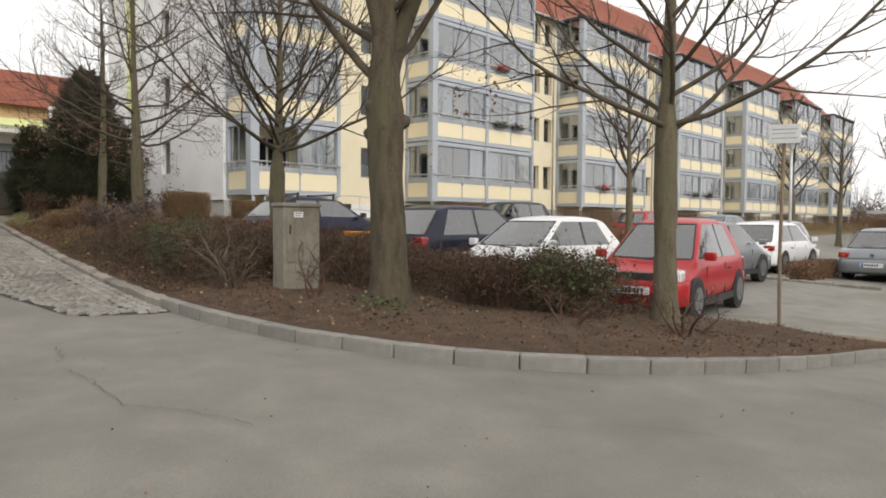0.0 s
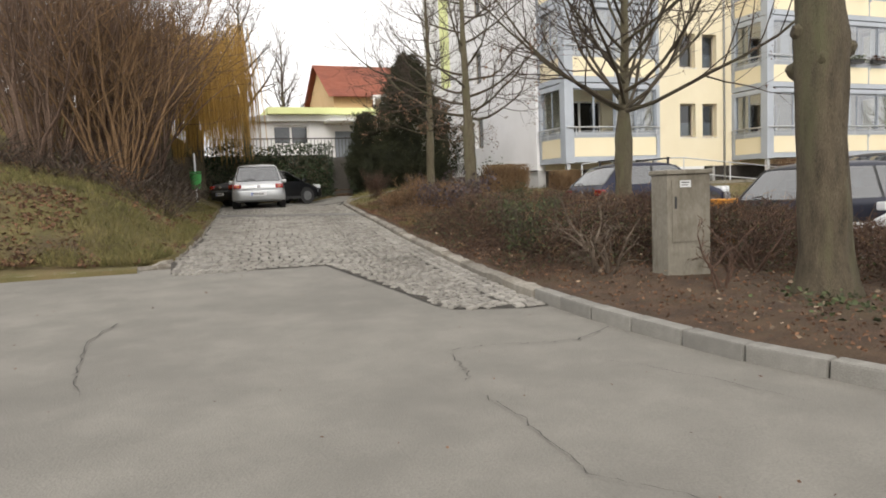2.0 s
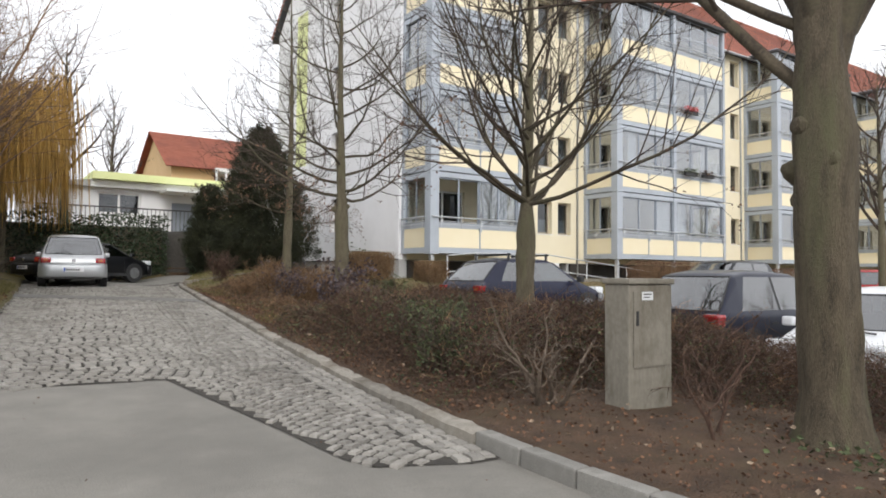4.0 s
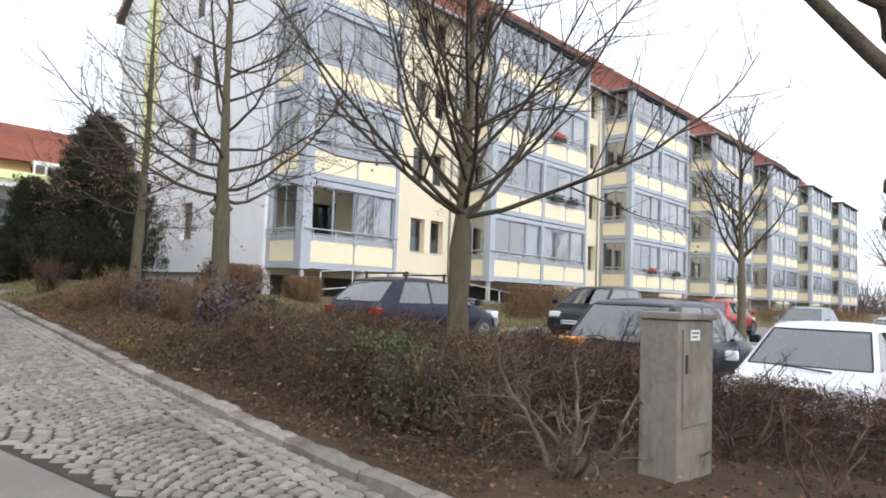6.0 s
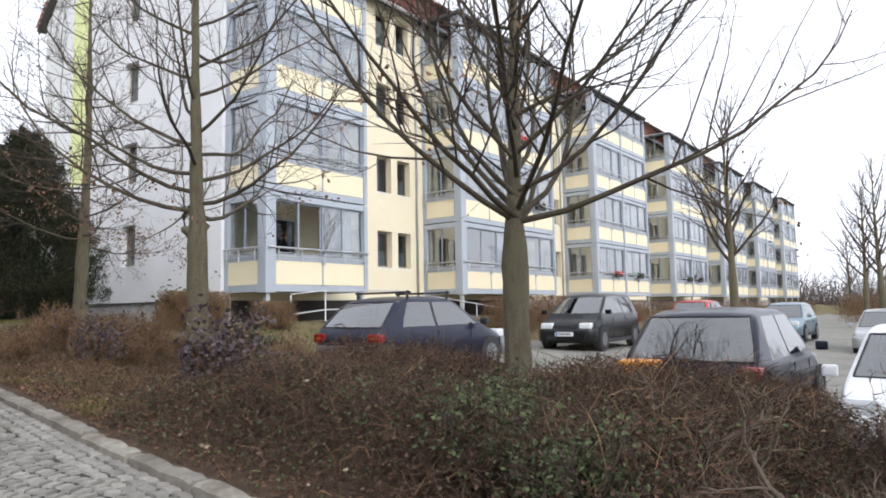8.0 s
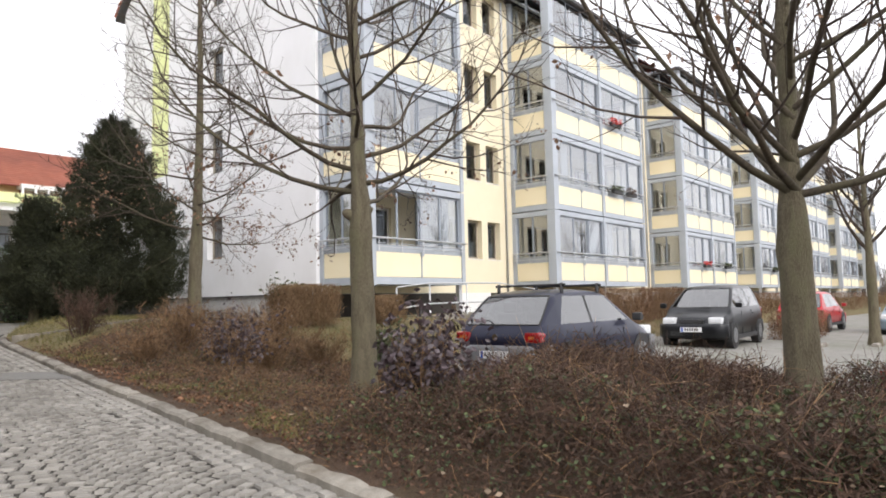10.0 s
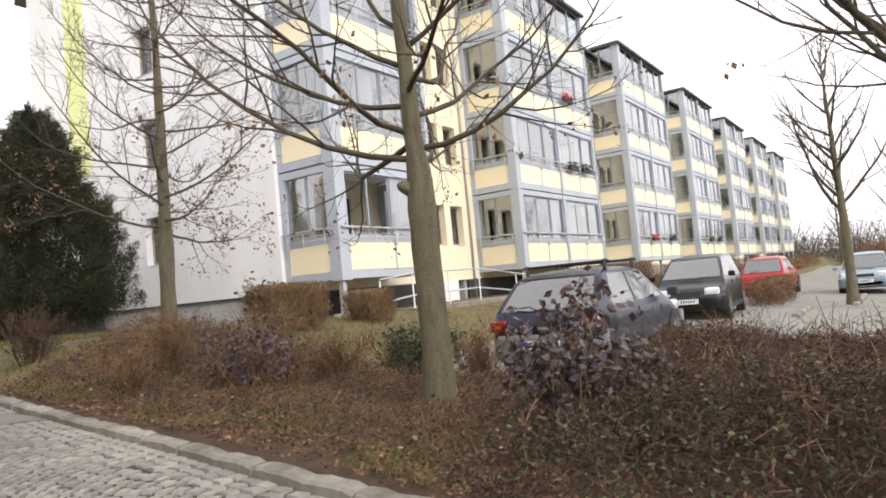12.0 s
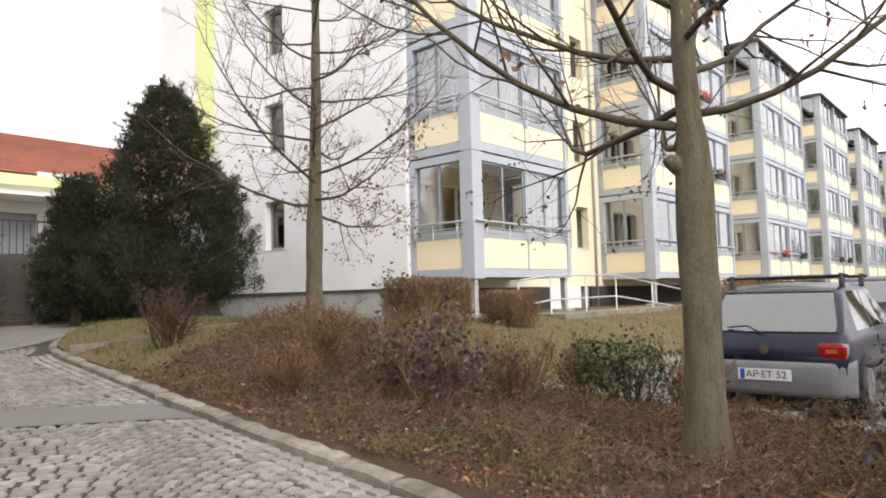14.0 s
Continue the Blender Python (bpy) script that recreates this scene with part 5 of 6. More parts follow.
def scatter(rng, n, inside, x0, x1, y0, y1):
    out = []
    while len(out) < n:
        x, y = rng.uniform(x0, x1), rng.uniform(y0, y1)
        h = inside(x, y)
        if h > 0 and rng.uniform() < min(1.0, 0.25 + h):
            out.append((x, y, h))
    return out


def hedge_height(x, y):
    """How tall the low hedge grows at a place in the bed."""
    d = x - xkerb(y)
    n = 0.84 + 0.5 * noise.noise((x * 0.8, y * 0.8, 5.0)) + 0.15 * noise.noise((x * 2.6, y * 2.6, 9.0))
    if math.hypot(x + 8.25, y + 15.05) < 0.42 or x > -4.7:
        return 0
    if y < -14.4:
        if y < -18.4 or x < -7.1 + 0.35 * max(0, -15.4 - y) * 0.3:
            return 0
        return 0.64 * n * sm(-7.2, -6.5, x) * sm(-18.6, -17.6, y)
    if y < -8.6:
        return 0.70 * n * sm(0.15, 0.95, d) * (1 - 0.35 * sm(-10.5, -8.6, y) * (1 - sm(-7.4, -6.4, x))) * sm(-14.5, -13.9, y)
    return 0


def hedge(name, label, n_twig, n_leaf, inside, area, seed, leaf, twig, leaf_size=0.04, reach=0.3, rise=0.35):
    rng = np.random.default_rng(seed)
    paths = []
    for x, y, h in scatter(rng, n_twig, inside, *area):
        z0 = bed_z(x, y)
        p = np.array((x, y, z0 + h * max(0.0, 1 - abs(rng.normal()) * 0.42) - 0.06))
        d = rng.normal(size=3)
        d[2] = abs(d[2]) * 0.5 + rise
        d /= np.linalg.norm(d)
        ln = reach * rng.uniform(0.35, 1.0) * min(1.0, 0.35 + h)
        q = p + d * ln * 0.5 + rng.normal(size=3) * ln * 0.10
        e = p + d * ln + rng.normal(size=3) * ln * 0.22 - np.array((0, 0, ln * 0.15))
        r = rng.uniform(0.0018, 0.0042)
        paths.append(([p, q, e], [r, r * 0.8, r * 0.5], 3))
        if rng.uniform() < 0.6:
            g = q + rng.normal(size=3) * ln * 0.4
            paths.append(([q, (q + g) / 2 + rng.normal(size=3) * 0.02, g], [r * 0.7, r * 0.6, r * 0.4], 3))
    t = thing(name, pose(0, 0, 0), label, "hedge", "", "stuff")
    v, f = tubes(paths)
    part("twigwork", mesh_of("twigwork", v, f, twig), None, t)
    c = []
    for x, y, h in scatter(rng, n_leaf, inside, *area):
        c.append((x + rng.normal() * 0.04, y + rng.normal() * 0.04, bed_z(x, y) + h * max(0.02, 1 - abs(rng.normal()) * 0.40)))
    v, f = leaves(np.array(c), leaf_size, rng)
    part("foliage", mesh_of("foliage", v, f, leaf), None, t)


area = (-10, -4.6, -18.6, -8.4)
hedge("low_hedge", "low tangled brown hedge of bare twigs and small leaves", 27000, 46000, hedge_height, area, 200, "leaf_brown", "twig_red", 0.032)
hedge("straggling_shoots", "pale shoots sticking out of the brown hedge", 2600, 200, hedge_height, area, 203, "leaf_dead", "twig_tan", 0.03, 0.42, 0.6)
hedge("evergreen_hedge", "patches of small dark green leaves within the brown hedge", 1500, 24000, lambda x, y: hedge_height(x, y) * (0.98 if noise.noise((x * 0.8, y * 0.8, 21.0)) + 0.45 * sm(-9.2, -8.4, -abs(x + 8.6) - 8.2) > -0.16 else 0), area, 201, "leaf_green", "twig", 0.032)


def sparse(x, y):
    d = x - xkerb(y)
    if d < 0.3 or x > -4.8 or y > -0.6:
        return 0
    return 0.27 * sm(0.2, 1.2, d) * max(0.15, 0.8 + 0.9 * noise.noise((x * 0.9, y * 0.9, 2.0)))


hedge("dry_undergrowth", "sparse dry stems and low dead perennials on the soil", 7000, 7000, sparse, (-9.6, -4.8, -9.2, -0.4), 202, "leaf_brown", "twig_tan", 0.036, 0.32, 0.5)
hedge("dark_undergrowth", "dark tangled twigs close to the soil", 4200, 2200, sparse, (-9.6, -4.8, -9.2, -0.4), 204, "leaf_green", "twig_red", 0.03, 0.3, 0.25)

# leaf litter, ivy on the soil, grass
rng_l = np.random.default_rng(77)
pts = []
while len(pts) < 650:
    x, y = rng_l.uniform(-10, -4.7), rng_l.uniform(-18.4, -0.6)
    if x > xkerb(y) + 0.15:
        pts.append((x, y, bed_z(x, y) + 0.02 + max(hedge_height(x, y), sparse(x, y) * 0.3) * rng_l.uniform(0.6, 1.0)))
v, f = leaves(np.array(pts), 0.045, rng_l, 0.7)
tagged(part("bleached_leaves", mesh_of("bleached_leaves", v, f, "leaf_pale"), None), "pale bleached leaves caught on hedge and soil", "leaves", "", "stuff")
pts = []
while len(pts) < 42000:
    x, y = rng_l.uniform(-10, -4.6), rng_l.uniform(-20.6, 0)
    if xkerb(y) + 0.12 < x < bed_right(y) and rng_l.uniform() < (1.0 if y > -9 else 0.35 if y > -15 else 0.30):
        pts.append((x, y, bed_z(x, y) + bumpy(x, y, 0.045) + rng_l.uniform(-0.01, 0.03)))
v, f = leaves(np.array(pts), 0.036, rng_l, 0.75)
tagged(part("leaf_litter", mesh_of("leaf_litter", v, f, "leaf_litter"), None), "brown fallen leaves lying on the soil", "leaves", "", "stuff")
pts = []
for cx, cy, n in ((-8.3, -16.8, 90), (-8.6, -17.2, 60), (-8.0, -8.9, 200), (-7.1, -5.9, 140), (-8.05, -6.2, 140)):
    for i in range(n):
        x, y = cx + rng_l.normal() * 0.26, cy + rng_l.normal() * 0.22
        pts.append((x, y, bed_z(x, y) + rng_l.uniform(0, 0.09)))
v, f = leaves(np.array(pts), 0.055, rng_l, 0.6)
tagged(part("ground_ivy", mesh_of("ground_ivy", v, f, "leaf_green"), None), "small green ivy leaves creeping over the soil", "ivy", "", "stuff")


def blades(rng, pts, h):
    n = len(pts)
    p = np.array(pts)
    a = rng.uniform(0, 2 * np.pi, n)
    s = np.c_[np.cos(a), np.sin(a), np.zeros(n)] * 0.006
    tip = np.c_[rng.normal(size=(n, 2)) * h * 0.45, h * rng.uniform(0.5, 1.2, n)]
    v = np.stack([p - s, p + s, p + tip], 1).reshape(-1, 3)
    return v, [(3 * i, 3 * i + 1, 3 * i + 2) for i in range(n)]


pts = []
while len(pts) < 26000:
    k = rng_l.uniform()
    if k < 0.025:
        x, y = rng_l.uniform(-4.5, -2.9), rng_l.uniform(-20.4, -19.0)
        z = land(x, y) + 0.03
    elif k < 0.55:
        y = -10.9 + 14 * rng_l.uniform() ** 1.6
        x = xleft(y) - 0.1 - 5 * rng_l.uniform() ** 1.4
        z = land(x, y) + 0.06 + bumpy(x, y, 0.07, 0.8)
    elif k < 0.72:
        y = rng_l.uniform(-0.9, 4.2)
        x = xkerb(y) + 0.15 + 3.0 * rng_l.uniform()
        z = land(x, y) + gable_rise(x, y) - 0.01
    else:
        x, y = -4.6 + 15 * rng_l.uniform(), rng_l.uniform(-4.1, -0.2)
        z = land(x, y) + 0.02
    pts.append((x, y, z))
v, f = blades(rng_l, pts, 0.10)
pm = []
while len(pm) < 16000:
    x, y = rng_l.uniform(-9.3, -4.7), rng_l.uniform(-8.8, -0.8)
    if x > xkerb(y) + 0.2 and noise.noise((x * 1.3, y * 1.3, 31.0)) + 0.5 * noise.noise((x * 4, y * 4, 3.0)) > 0.08:
        pm.append((x, y, bed_z(x, y) + bumpy(x, y, 0.045) - 0.01))
v2, f2 = blades(rng_l, pm, 0.06)
tagged(part("moss_patches", mesh_of("moss_patches", v2, f2, "grass"), None), "yellowish moss and grass patches among the litter", "moss", "", "stuff")
tagged(part("grass_tufts", mesh_of("grass_tufts", v, f, "grass"), None), "short yellowish-green winter grass", "grass", "", "stuff")

# dark brushwood and ivy under the tall shrubs of the bank
pts, br = [], []
for i in range(5200):
    y = rng_l.uniform(-6.4, 5)
    x = xleft(y) - 0.6 - 3.4 * rng_l.uniform()
    if noise.noise((x * 0.6, y * 0.6, 14.0)) > -0.25:
        z = land(x, y) + 0.1
        pts.append((x, y, z + 0.35 * rng_l.uniform() ** 2))
        if i % 3 == 0:
            a = rng_l.uniform(0, 6.28)
            br.append(([(x, y, z), (x + 0.3 * math.cos(a), y + 0.3 * math.sin(a), z + rng_l.uniform(0.1, 0.4)), (x + 0.7 * math.cos(a + 0.4), y + 0.7 * math.sin(a + 0.4), z + rng_l.uniform(0.05, 0.7))], [0.008, 0.007, 0.004], 3))
v, f = leaves(np.array(pts), 0.075, rng_l)
brush = thing("bank_undergrowth", pose(0, 0, 0), "dark tangle of dead stems and ivy under the bank shrubs", "undergrowth", "", "stuff")
part("foliage", mesh_of("foliage", v, f, "leaf_brown"), None, brush)
v, f = tubes(br)
part("twigwork", mesh_of("twigwork", v, f, "twig"), None, brush)

# tall dry grass and fallen leaves on the bank
pts, lit = [], []
for i in range(26000):
    y = -10.9 + 12 * rng_l.uniform() ** 1.3
    x = xleft(y) - 0.08 - 4.2 * rng_l.uniform() ** 1.2
    z = land(x, y) + 0.08 + bumpy(x, y, 0.07, 0.8)
    k = noise.noise((x * 0.7, y * 0.7, 41.0)) + 0.5 * noise.noise((x * 2.5, y * 2.5, 7.0))
    if k > -0.1:
        pts.append((x, y, z))
    elif rng_l.uniform() < 0.8:
        lit.append((x, y, z + 0.01))
v, f = blades(rng_l, pts, 0.15)
tagged(part("bank_grass", mesh_of("bank_grass", v, f, "grass"), None), "long tufted winter grass on the bank", "grass", "", "stuff")
v, f = leaves(np.array(lit), 0.075, rng_l, 0.8)
tagged(part("bank_litter", mesh_of("bank_litter", v, f, "leaf_litter"), None), "brown fallen leaves lying on the bank", "leaves", "", "stuff")

# bits of grit and leaf on the asphalt
pts = []
while len(pts) < 300:
    x, y = rng_l.uniform(-17, -6), rng_l.uniform(-26, -11.9)
    if x < xkerb(max(y, -20.88)) - 0.02:
        pts.append((x, y, land(x, y) + 0.012))
v, f = leaves(np.array(pts), 0.021, rng_l, 0.92)
tagged(part("road_grit", mesh_of("road_grit", v, f, "leaf_litter"), None), "scattered grit and leaf scraps on the asphalt", "grit", "", "stuff")

# single shrubs in the bed
for i, (x, y, h, sp, st) in enumerate(((-8.85, -14.55, 0.8, 0.85, 7), (-8.5, -13.6, 0.8, 0.75, 7), (-7.3, -15.0, 0.9, 0.6, 8), (-7.0, -16.9, 0.85, 0.6, 8), (-8.6, -16.0, 0.75, 0.25, 4), (-6.3, -19.3, 0.55, 0.5, 6), (-7.3, -18.6, 0.6, 0.35, 5))):
    shrub("bare_shrub", x, y, bed_z(x, y), "gnarled leafless shrub with pale pruned branches", "shrub", h, sp, st, 300 + i, "twig_grey" if i < 2 else "twig_red", kids=(6, 4), rad=0.024 if i < 2 else 0.015, up=0.02, group="bed shrubs", gnarl=0.26)
shrub("cotoneaster", -6.25, -17.75, bed_z(-6.25, -17.75), "rounded shrub with small dark green and reddish leaves", "shrub", 0.62, 0.85, 46, 320, "twig_red", "leaf_green", 5200, 0.042, kids=(9, 6), rad=0.010)
shrub("cotoneaster", -6.9, -17.2, bed_z(-6.9, -17.2), "low brown shrub beside the green one", "shrub", 0.5, 0.7, 26, 321, "twig_red", "leaf_brown", 1600, 0.04, kids=(8, 6), rad=0.010)
for i, (x, y, h, sp, st, nl) in enumerate(((-8.0, -8.86, 0.86, 0.5, 14, 1150), (-7.75, -9.2, 0.6, 0.4, 8, 380), (-7.4, -5.2, 0.78, 0.6, 18, 800), (-7.0, -4.2, 0.7, 0.6, 16, 520))):
    shrub("mahonia", x, y, bed_z(x, y), "dark purple broad-leaved shrub with drooping leathery leaves" if i < 2 else "thin shrub with faded purple leaves", "shrub", h, sp, st, 330 + i, "twig_tan", "leaf_purple", nl, 0.072 if i < 2 else 0.058, kids=(6, 4), rad=0.010, group="purple shrubs")
for i, (x, y, h, sp) in enumerate(((-7.35, -0.35, 0.85, 0.5), (-6.9, -2.9, 0.75, 0.5), (-6.2, -3.6, 0.7, 0.5), (-5.4, -3.2, 0.8, 0.6), (-7.7, -3.4, 0.5, 0.45), (-5.6, -4.6, 0.7, 0.55), (-6.6, -4.7, 0.55, 0.45), (-4.95, -6.3, 0.6, 0.55), (-4.8, -5.0, 0.6, 0.5))):
    shrub("dry_shrub", x, y, bed_z(x, y), "small dense leafless brown shrub", "shrub", h, sp, 30, 350 + i, "twig_red" if i == 0 else "twig_tan", "leaf_brown", 160, 0.035, kids=(8, 5), rad=0.009, group="dry shrubs")
for i, (x, y, h) in enumerate(((-8.75, -12.7, 0.55), (-8.35, -12.2, 0.6), (-9.0, -13.3, 0.45))):
    shrub("low_evergreen", x, y, bed_z(x, y), "low dull green evergreen shrub within the brown hedge", "shrub", h, 0.6, 30, 370 + i, "twig", "leaf_green", 2600, 0.036, kids=(8, 5), rad=0.008, group="evergreen patches")
shrub("laurel", -5.15, -5.75, bed_z(-5.15, -5.75), "small evergreen shrub with glossy leaves beside the car", "shrub", 0.7, 0.75, 24, 361, "twig", "leaf_green", 1300, 0.058, kids=(5, 3))
shrub("laurel", -3.6, -1.1, land(-3.6, -1.1), "bright green laurel behind the clipped hedge", "shrub", 0.85, 0.5, 16, 362, "twig", "leaf_green", 700, 0.09, kids=(5, 3))


def clipped(x0, x1, y0, y1, h, seed, label, leaf="leaf_brown", z=None, n=5200, size=0.05):
    """A hedge cut to a rounded block, of twigs and small leaves."""
    rng = np.random.default_rng(seed)
    zb = land((x0 + x1) / 2, (y0 + y1) / 2) if z is None else z
    t = thing("clipped_hedge", pose((x0 + x1) / 2, (y0 + y1) / 2, zb), label, "hedge", "clipped hedges")
    a, b = (x1 - x0) / 2, (y1 - y0) / 2
    p = rng.uniform(-1, 1, (n * 2, 3))
    p = p[(np.abs(p) ** 5).sum(1) < 1.15][:n]
    push = np.maximum(np.abs(p).max(1), 0.3)[:, None]
    p = p / push * rng.uniform(0.82, 1.0, (len(p), 1)) * (1 + 0.05 * np.sin(p[:, :1] * 9))
    c = np.c_[p[:, 0] * a, p[:, 1] * b, h * 0.52 + p[:, 2] * h * 0.48]
    v, f = leaves(c, size, rng)
    part("foliage", mesh_of("foliage", v, f, leaf), None, t)
    tw = []
    for i in range(n // 5):
        x, y = rng.uniform(-a, a) * 0.95, rng.uniform(-b, b) * 0.95
        z0 = rng.uniform(0, h * 0.6)
        tw.append(([(x, y, z0), (x + rng.normal() * 0.05, y + rng.normal() * 0.05, z0 + h * 0.2), (x + rng.normal() * 0.1, y + rng.normal() * 0.1, min(h * 1.03, z0 + h * 0.45))], [0.006, 0.005, 0.003], 3))
    v, f = tubes(tw)
    part("twigwork", mesh_of("twigwork", v, f, "twig_tan"), None, t)


clipped(-4.05, -2.8, -1.9, -0.9, 0.85, 400, "clipped tan-brown hedge block before the balcony", "leaf_tan", n=11000, size=0.03)
clipped(-1.8, -0.98, -2.0, -1.2, 0.66, 401, "small clipped tan-brown hedge block before the balcony", "leaf_tan", n=6000, size=0.03)
for i, (x0, x1, y0, y1, h) in enumerate(((6.3, 9.3, -3.4, -2.4, 1.15), (9.8, 13.0, -3.2, -2.3, 1.15), (15.0, 20.5, -3.3, -2.3, 1.0), (22.0, 30.0, -3.3, -2.3, 1.0), (9.4, 13.4, -7.7, -6.7, 0.85), (32, 44, -4, -2.6, 1.2), (46, 64, -4, -2.6, 1.2), (24, 36, -20.5, -19, 1.6), (38, 54, -19, -17, 2.0), (5.5, 8.6, -17.0, -16.3, 0.5), (30, 38, -13.5, -12, 1.7), (42, 54, -10, -8, 2.2))):
    clipped(x0, x1, y0, y1, h, 410 + i, "clipped reddish-brown beech hedge along the parking lot", "leaf_dead", n=4200)

# ---------- concrete cabinet in the bed ----------
cab = thing("concrete_cabinet", pose(-8.47, -15.12, bed_z(-8.47, -15.1) - 0.04, 0, 0, -3), "weathered concrete cable cabinet with a small white label", "cabinet")
bm = bmesh.new()
box(bm, (0, 0, -0.1), (0.52, 0.27, 1.06), bevel=0.012)
part("body", bm, "concrete", cab)
bm = bmesh.new()
box(bm, (-0.015, -0.02, 1.062), (0.54, 0.29, 1.11), bevel=0.012)
part("cap", bm, "concrete", cab, "mossy concrete cap")
part("door", boxes(((0.05, -0.012, 0.38), (0.48, -0.001, 1.0))), "concrete", cab, "concrete door")
part("lock_slot", boxes(((0.075, -0.02, 0.72), (0.10, -0.013, 0.84))), "trim", cab)
part("label", boxes(((0.14, -0.018, 0.93), (0.27, -0.013, 1.0))), "sign_white", cab, "small white label")
part("label_print", boxes(((0.155, -0.0205, 0.975), (0.25, -0.0185, 0.985)), ((0.155, -0.0205, 0.95), (0.23, -0.0185, 0.958))), "ink", cab)

# sign on its post, wooden log, stakes
sign = thing("street_sign", pose(-3.85, -19.39, land(-3.85, -19.39) + 0.03, 0, 0, -70), "small white sign with faint print on a thin weathered post", "sign")
v, f = tubes([([(0, 0, -0.2), (-0.02, 0, 1.1), (0.0, 0, 2.72)], [0.023, 0.022, 0.02], 8)])
part("post", mesh_of("post", v, f, "wood", True), None, sign)
bm = bmesh.new()
box(bm, (-0.18, -0.05, 2.52), (0.18, -0.032, 2.76), bevel=0.006)
board = part("board", bm, "sign_white", sign)
part("board_print", boxes(((-0.145, -0.053, 2.69), (0.145, -0.0505, 2.702)), ((-0.145, -0.053, 2.64), (0.12, -0.0505, 2.65)), ((-0.145, -0.053, 2.58), (0.145, -0.0505, 2.59))), "frame_dark", board)
part("footing", boxes(((-0.3, -0.22, -0.1), (0.34, 0.3, 0.02))), "concrete", sign, "flat concrete footing")
v, f = tubes([([(-0.5, 0, 0.06), (0, 0.02, 0.07), (0.5, 0, 0.06)], [0.06, 0.065, 0.06], 9)])
tagged(part("log", mesh_of("log", v, f, "wood", True), None, at=pose(-3.4, -20.04, land(-3.4, -20.04) + 0.03, 0, 0, -70)), "short weathered log lying at the lot entry", "log")
crate = thing("plastic_bin", pose(-5.12, -12.35, bed_z(-5.1, -12.3) - 0.06, 0, 0, 8), "orange plastic bin between the hedge and the car", "bin")
bm = bmesh.new()
for lo, hi in (((0, 0, 0), (0.34, 0.02, 0.72)), ((0, 0.36, 0), (0.34, 0.38, 0.72)), ((0, 0.02, 0), (0.02, 0.36, 0.72)), ((0.32, 0.02, 0), (0.34, 0.36, 0.72)), ((0.02, 0.02, 0), (0.32, 0.36, 0.02))):
    box(bm, lo, hi)
part("sides", bm, "orange_plastic", crate)
part("lid", box(bmesh.new(), (-0.015, -0.015, 0.722), (0.355, 0.395, 0.76), None, 0.012), "orange_plastic", crate)

# concrete edging of the lawn
edging = thing("lawn_edging", pose(0, 0, 0), "thin pale concrete edging across the lawn", "edging", "", "structure")
for i in range(5):
    f0, f1 = i / 5, (i + 0.97) / 5
    xa, ya, xb, yb = -7.75 + 1.6 * f0, 1.75 - 2.6 * f0, -7.75 + 1.6 * f1, 1.75 - 2.6 * f1
    ln = math.dist((xa, ya), (xb, yb))
    part("edging_stone", box(bmesh.new(), (0, -0.05, -0.1), (ln, 0.05, 0.06), None, 0.008), "kerb_granite", edging, at=pose(xa, ya, land(xa, ya) + 0.17, 0, -math.degrees(math.atan2(land(xb, yb) - land(xa, ya), ln)), math.degrees(math.atan2(yb - ya, xb - xa))))

# litter bin on the bank
lb = thing("litter_bin", pose(-12.5, 1.6, land(-12.5, 1.6)), "green plastic litter bin on a thin post", "litter bin")
v, f = tubes([([(0, 0, -0.2), (0, 0, 1.6)], [0.03, 0.03], 8)])
part("post", mesh_of("post", v, f, "galv", True), None, lb)
bm = bmesh.new()
bmesh.ops.create_cone(bm, cap_ends=True, segments=16, radius1=0.14, radius2=0.17, depth=0.45, matrix=Matrix.Translation((0, -0.2, 0.75)))
part("bucket", bm, "bin_green", lb)
part("hood", boxes(((-0.16, -0.37, 1.0), (0.16, -0.03, 1.035))), "bin_green", lb)

# street lamp
lamp = thing("street_lamp", pose(11.5, -14.55, land(11.5, -14.55)), "grey street lamp with a wide flat head", "street lamp")
v, f = tubes([([(0, 0, -0.2), (0, 0, 2.4), (0, 0, 4.2)], [0.055, 0.05, 0.04], 10)])
part("pole", mesh_of("pole", v, f, "galv", True), None, lamp)
v, f = tubes([([(0, 0, 3.95), (0, 0, 4.15), (0, 0, 4.28), (0, 0, 4.34), (0, 0, 4.44)], [0.07, 0.12, 0.5, 0.42, 0.05], 20)])
part("head", mesh_of("head", v, f, "sign_white", True), None, lamp)

# ---------- ivy wall, garage and house at the top of the lane ----------
back_wall = tagged(part("retaining_wall", boxes(((-13.5, 10.1, 2.2), (-6.6, 10.5, 4.75)), ((-5.6, 10.1, 2.2), (-2.0, 10.5, 4.4))), "stone"), "rough stone retaining wall under ivy", "wall", "", "structure")
rng_i = np.random.default_rng(91)
c = []
while len(c) < 15000:
    x, z = rng_i.uniform(-12.6, -2.2), rng_i.uniform(2.6, 5.5)
    if x > -12.0 + 0.5 * rng_i.normal() and not (-6.45 < x < -5.75) and z < 5.2 + 0.5 * noise.noise((x * 0.8, 0, 0)) and (z > 3.2 or noise.noise((x * 1.2, z, 4)) > -0.1 or x > -5.6):
        c.append((x, 10.0 - abs(rng_i.normal()) * 0.22 - 0.25 * max(0, noise.noise((x, z * 1.2, 8.0))), z))
v, f = leaves(np.array(c), 0.115, rng_i)
tagged(part("wall_ivy", mesh_of("wall_ivy", v, f, "ivy"), None), "thick dark green ivy hanging over the retaining wall", "ivy", "", "stuff")
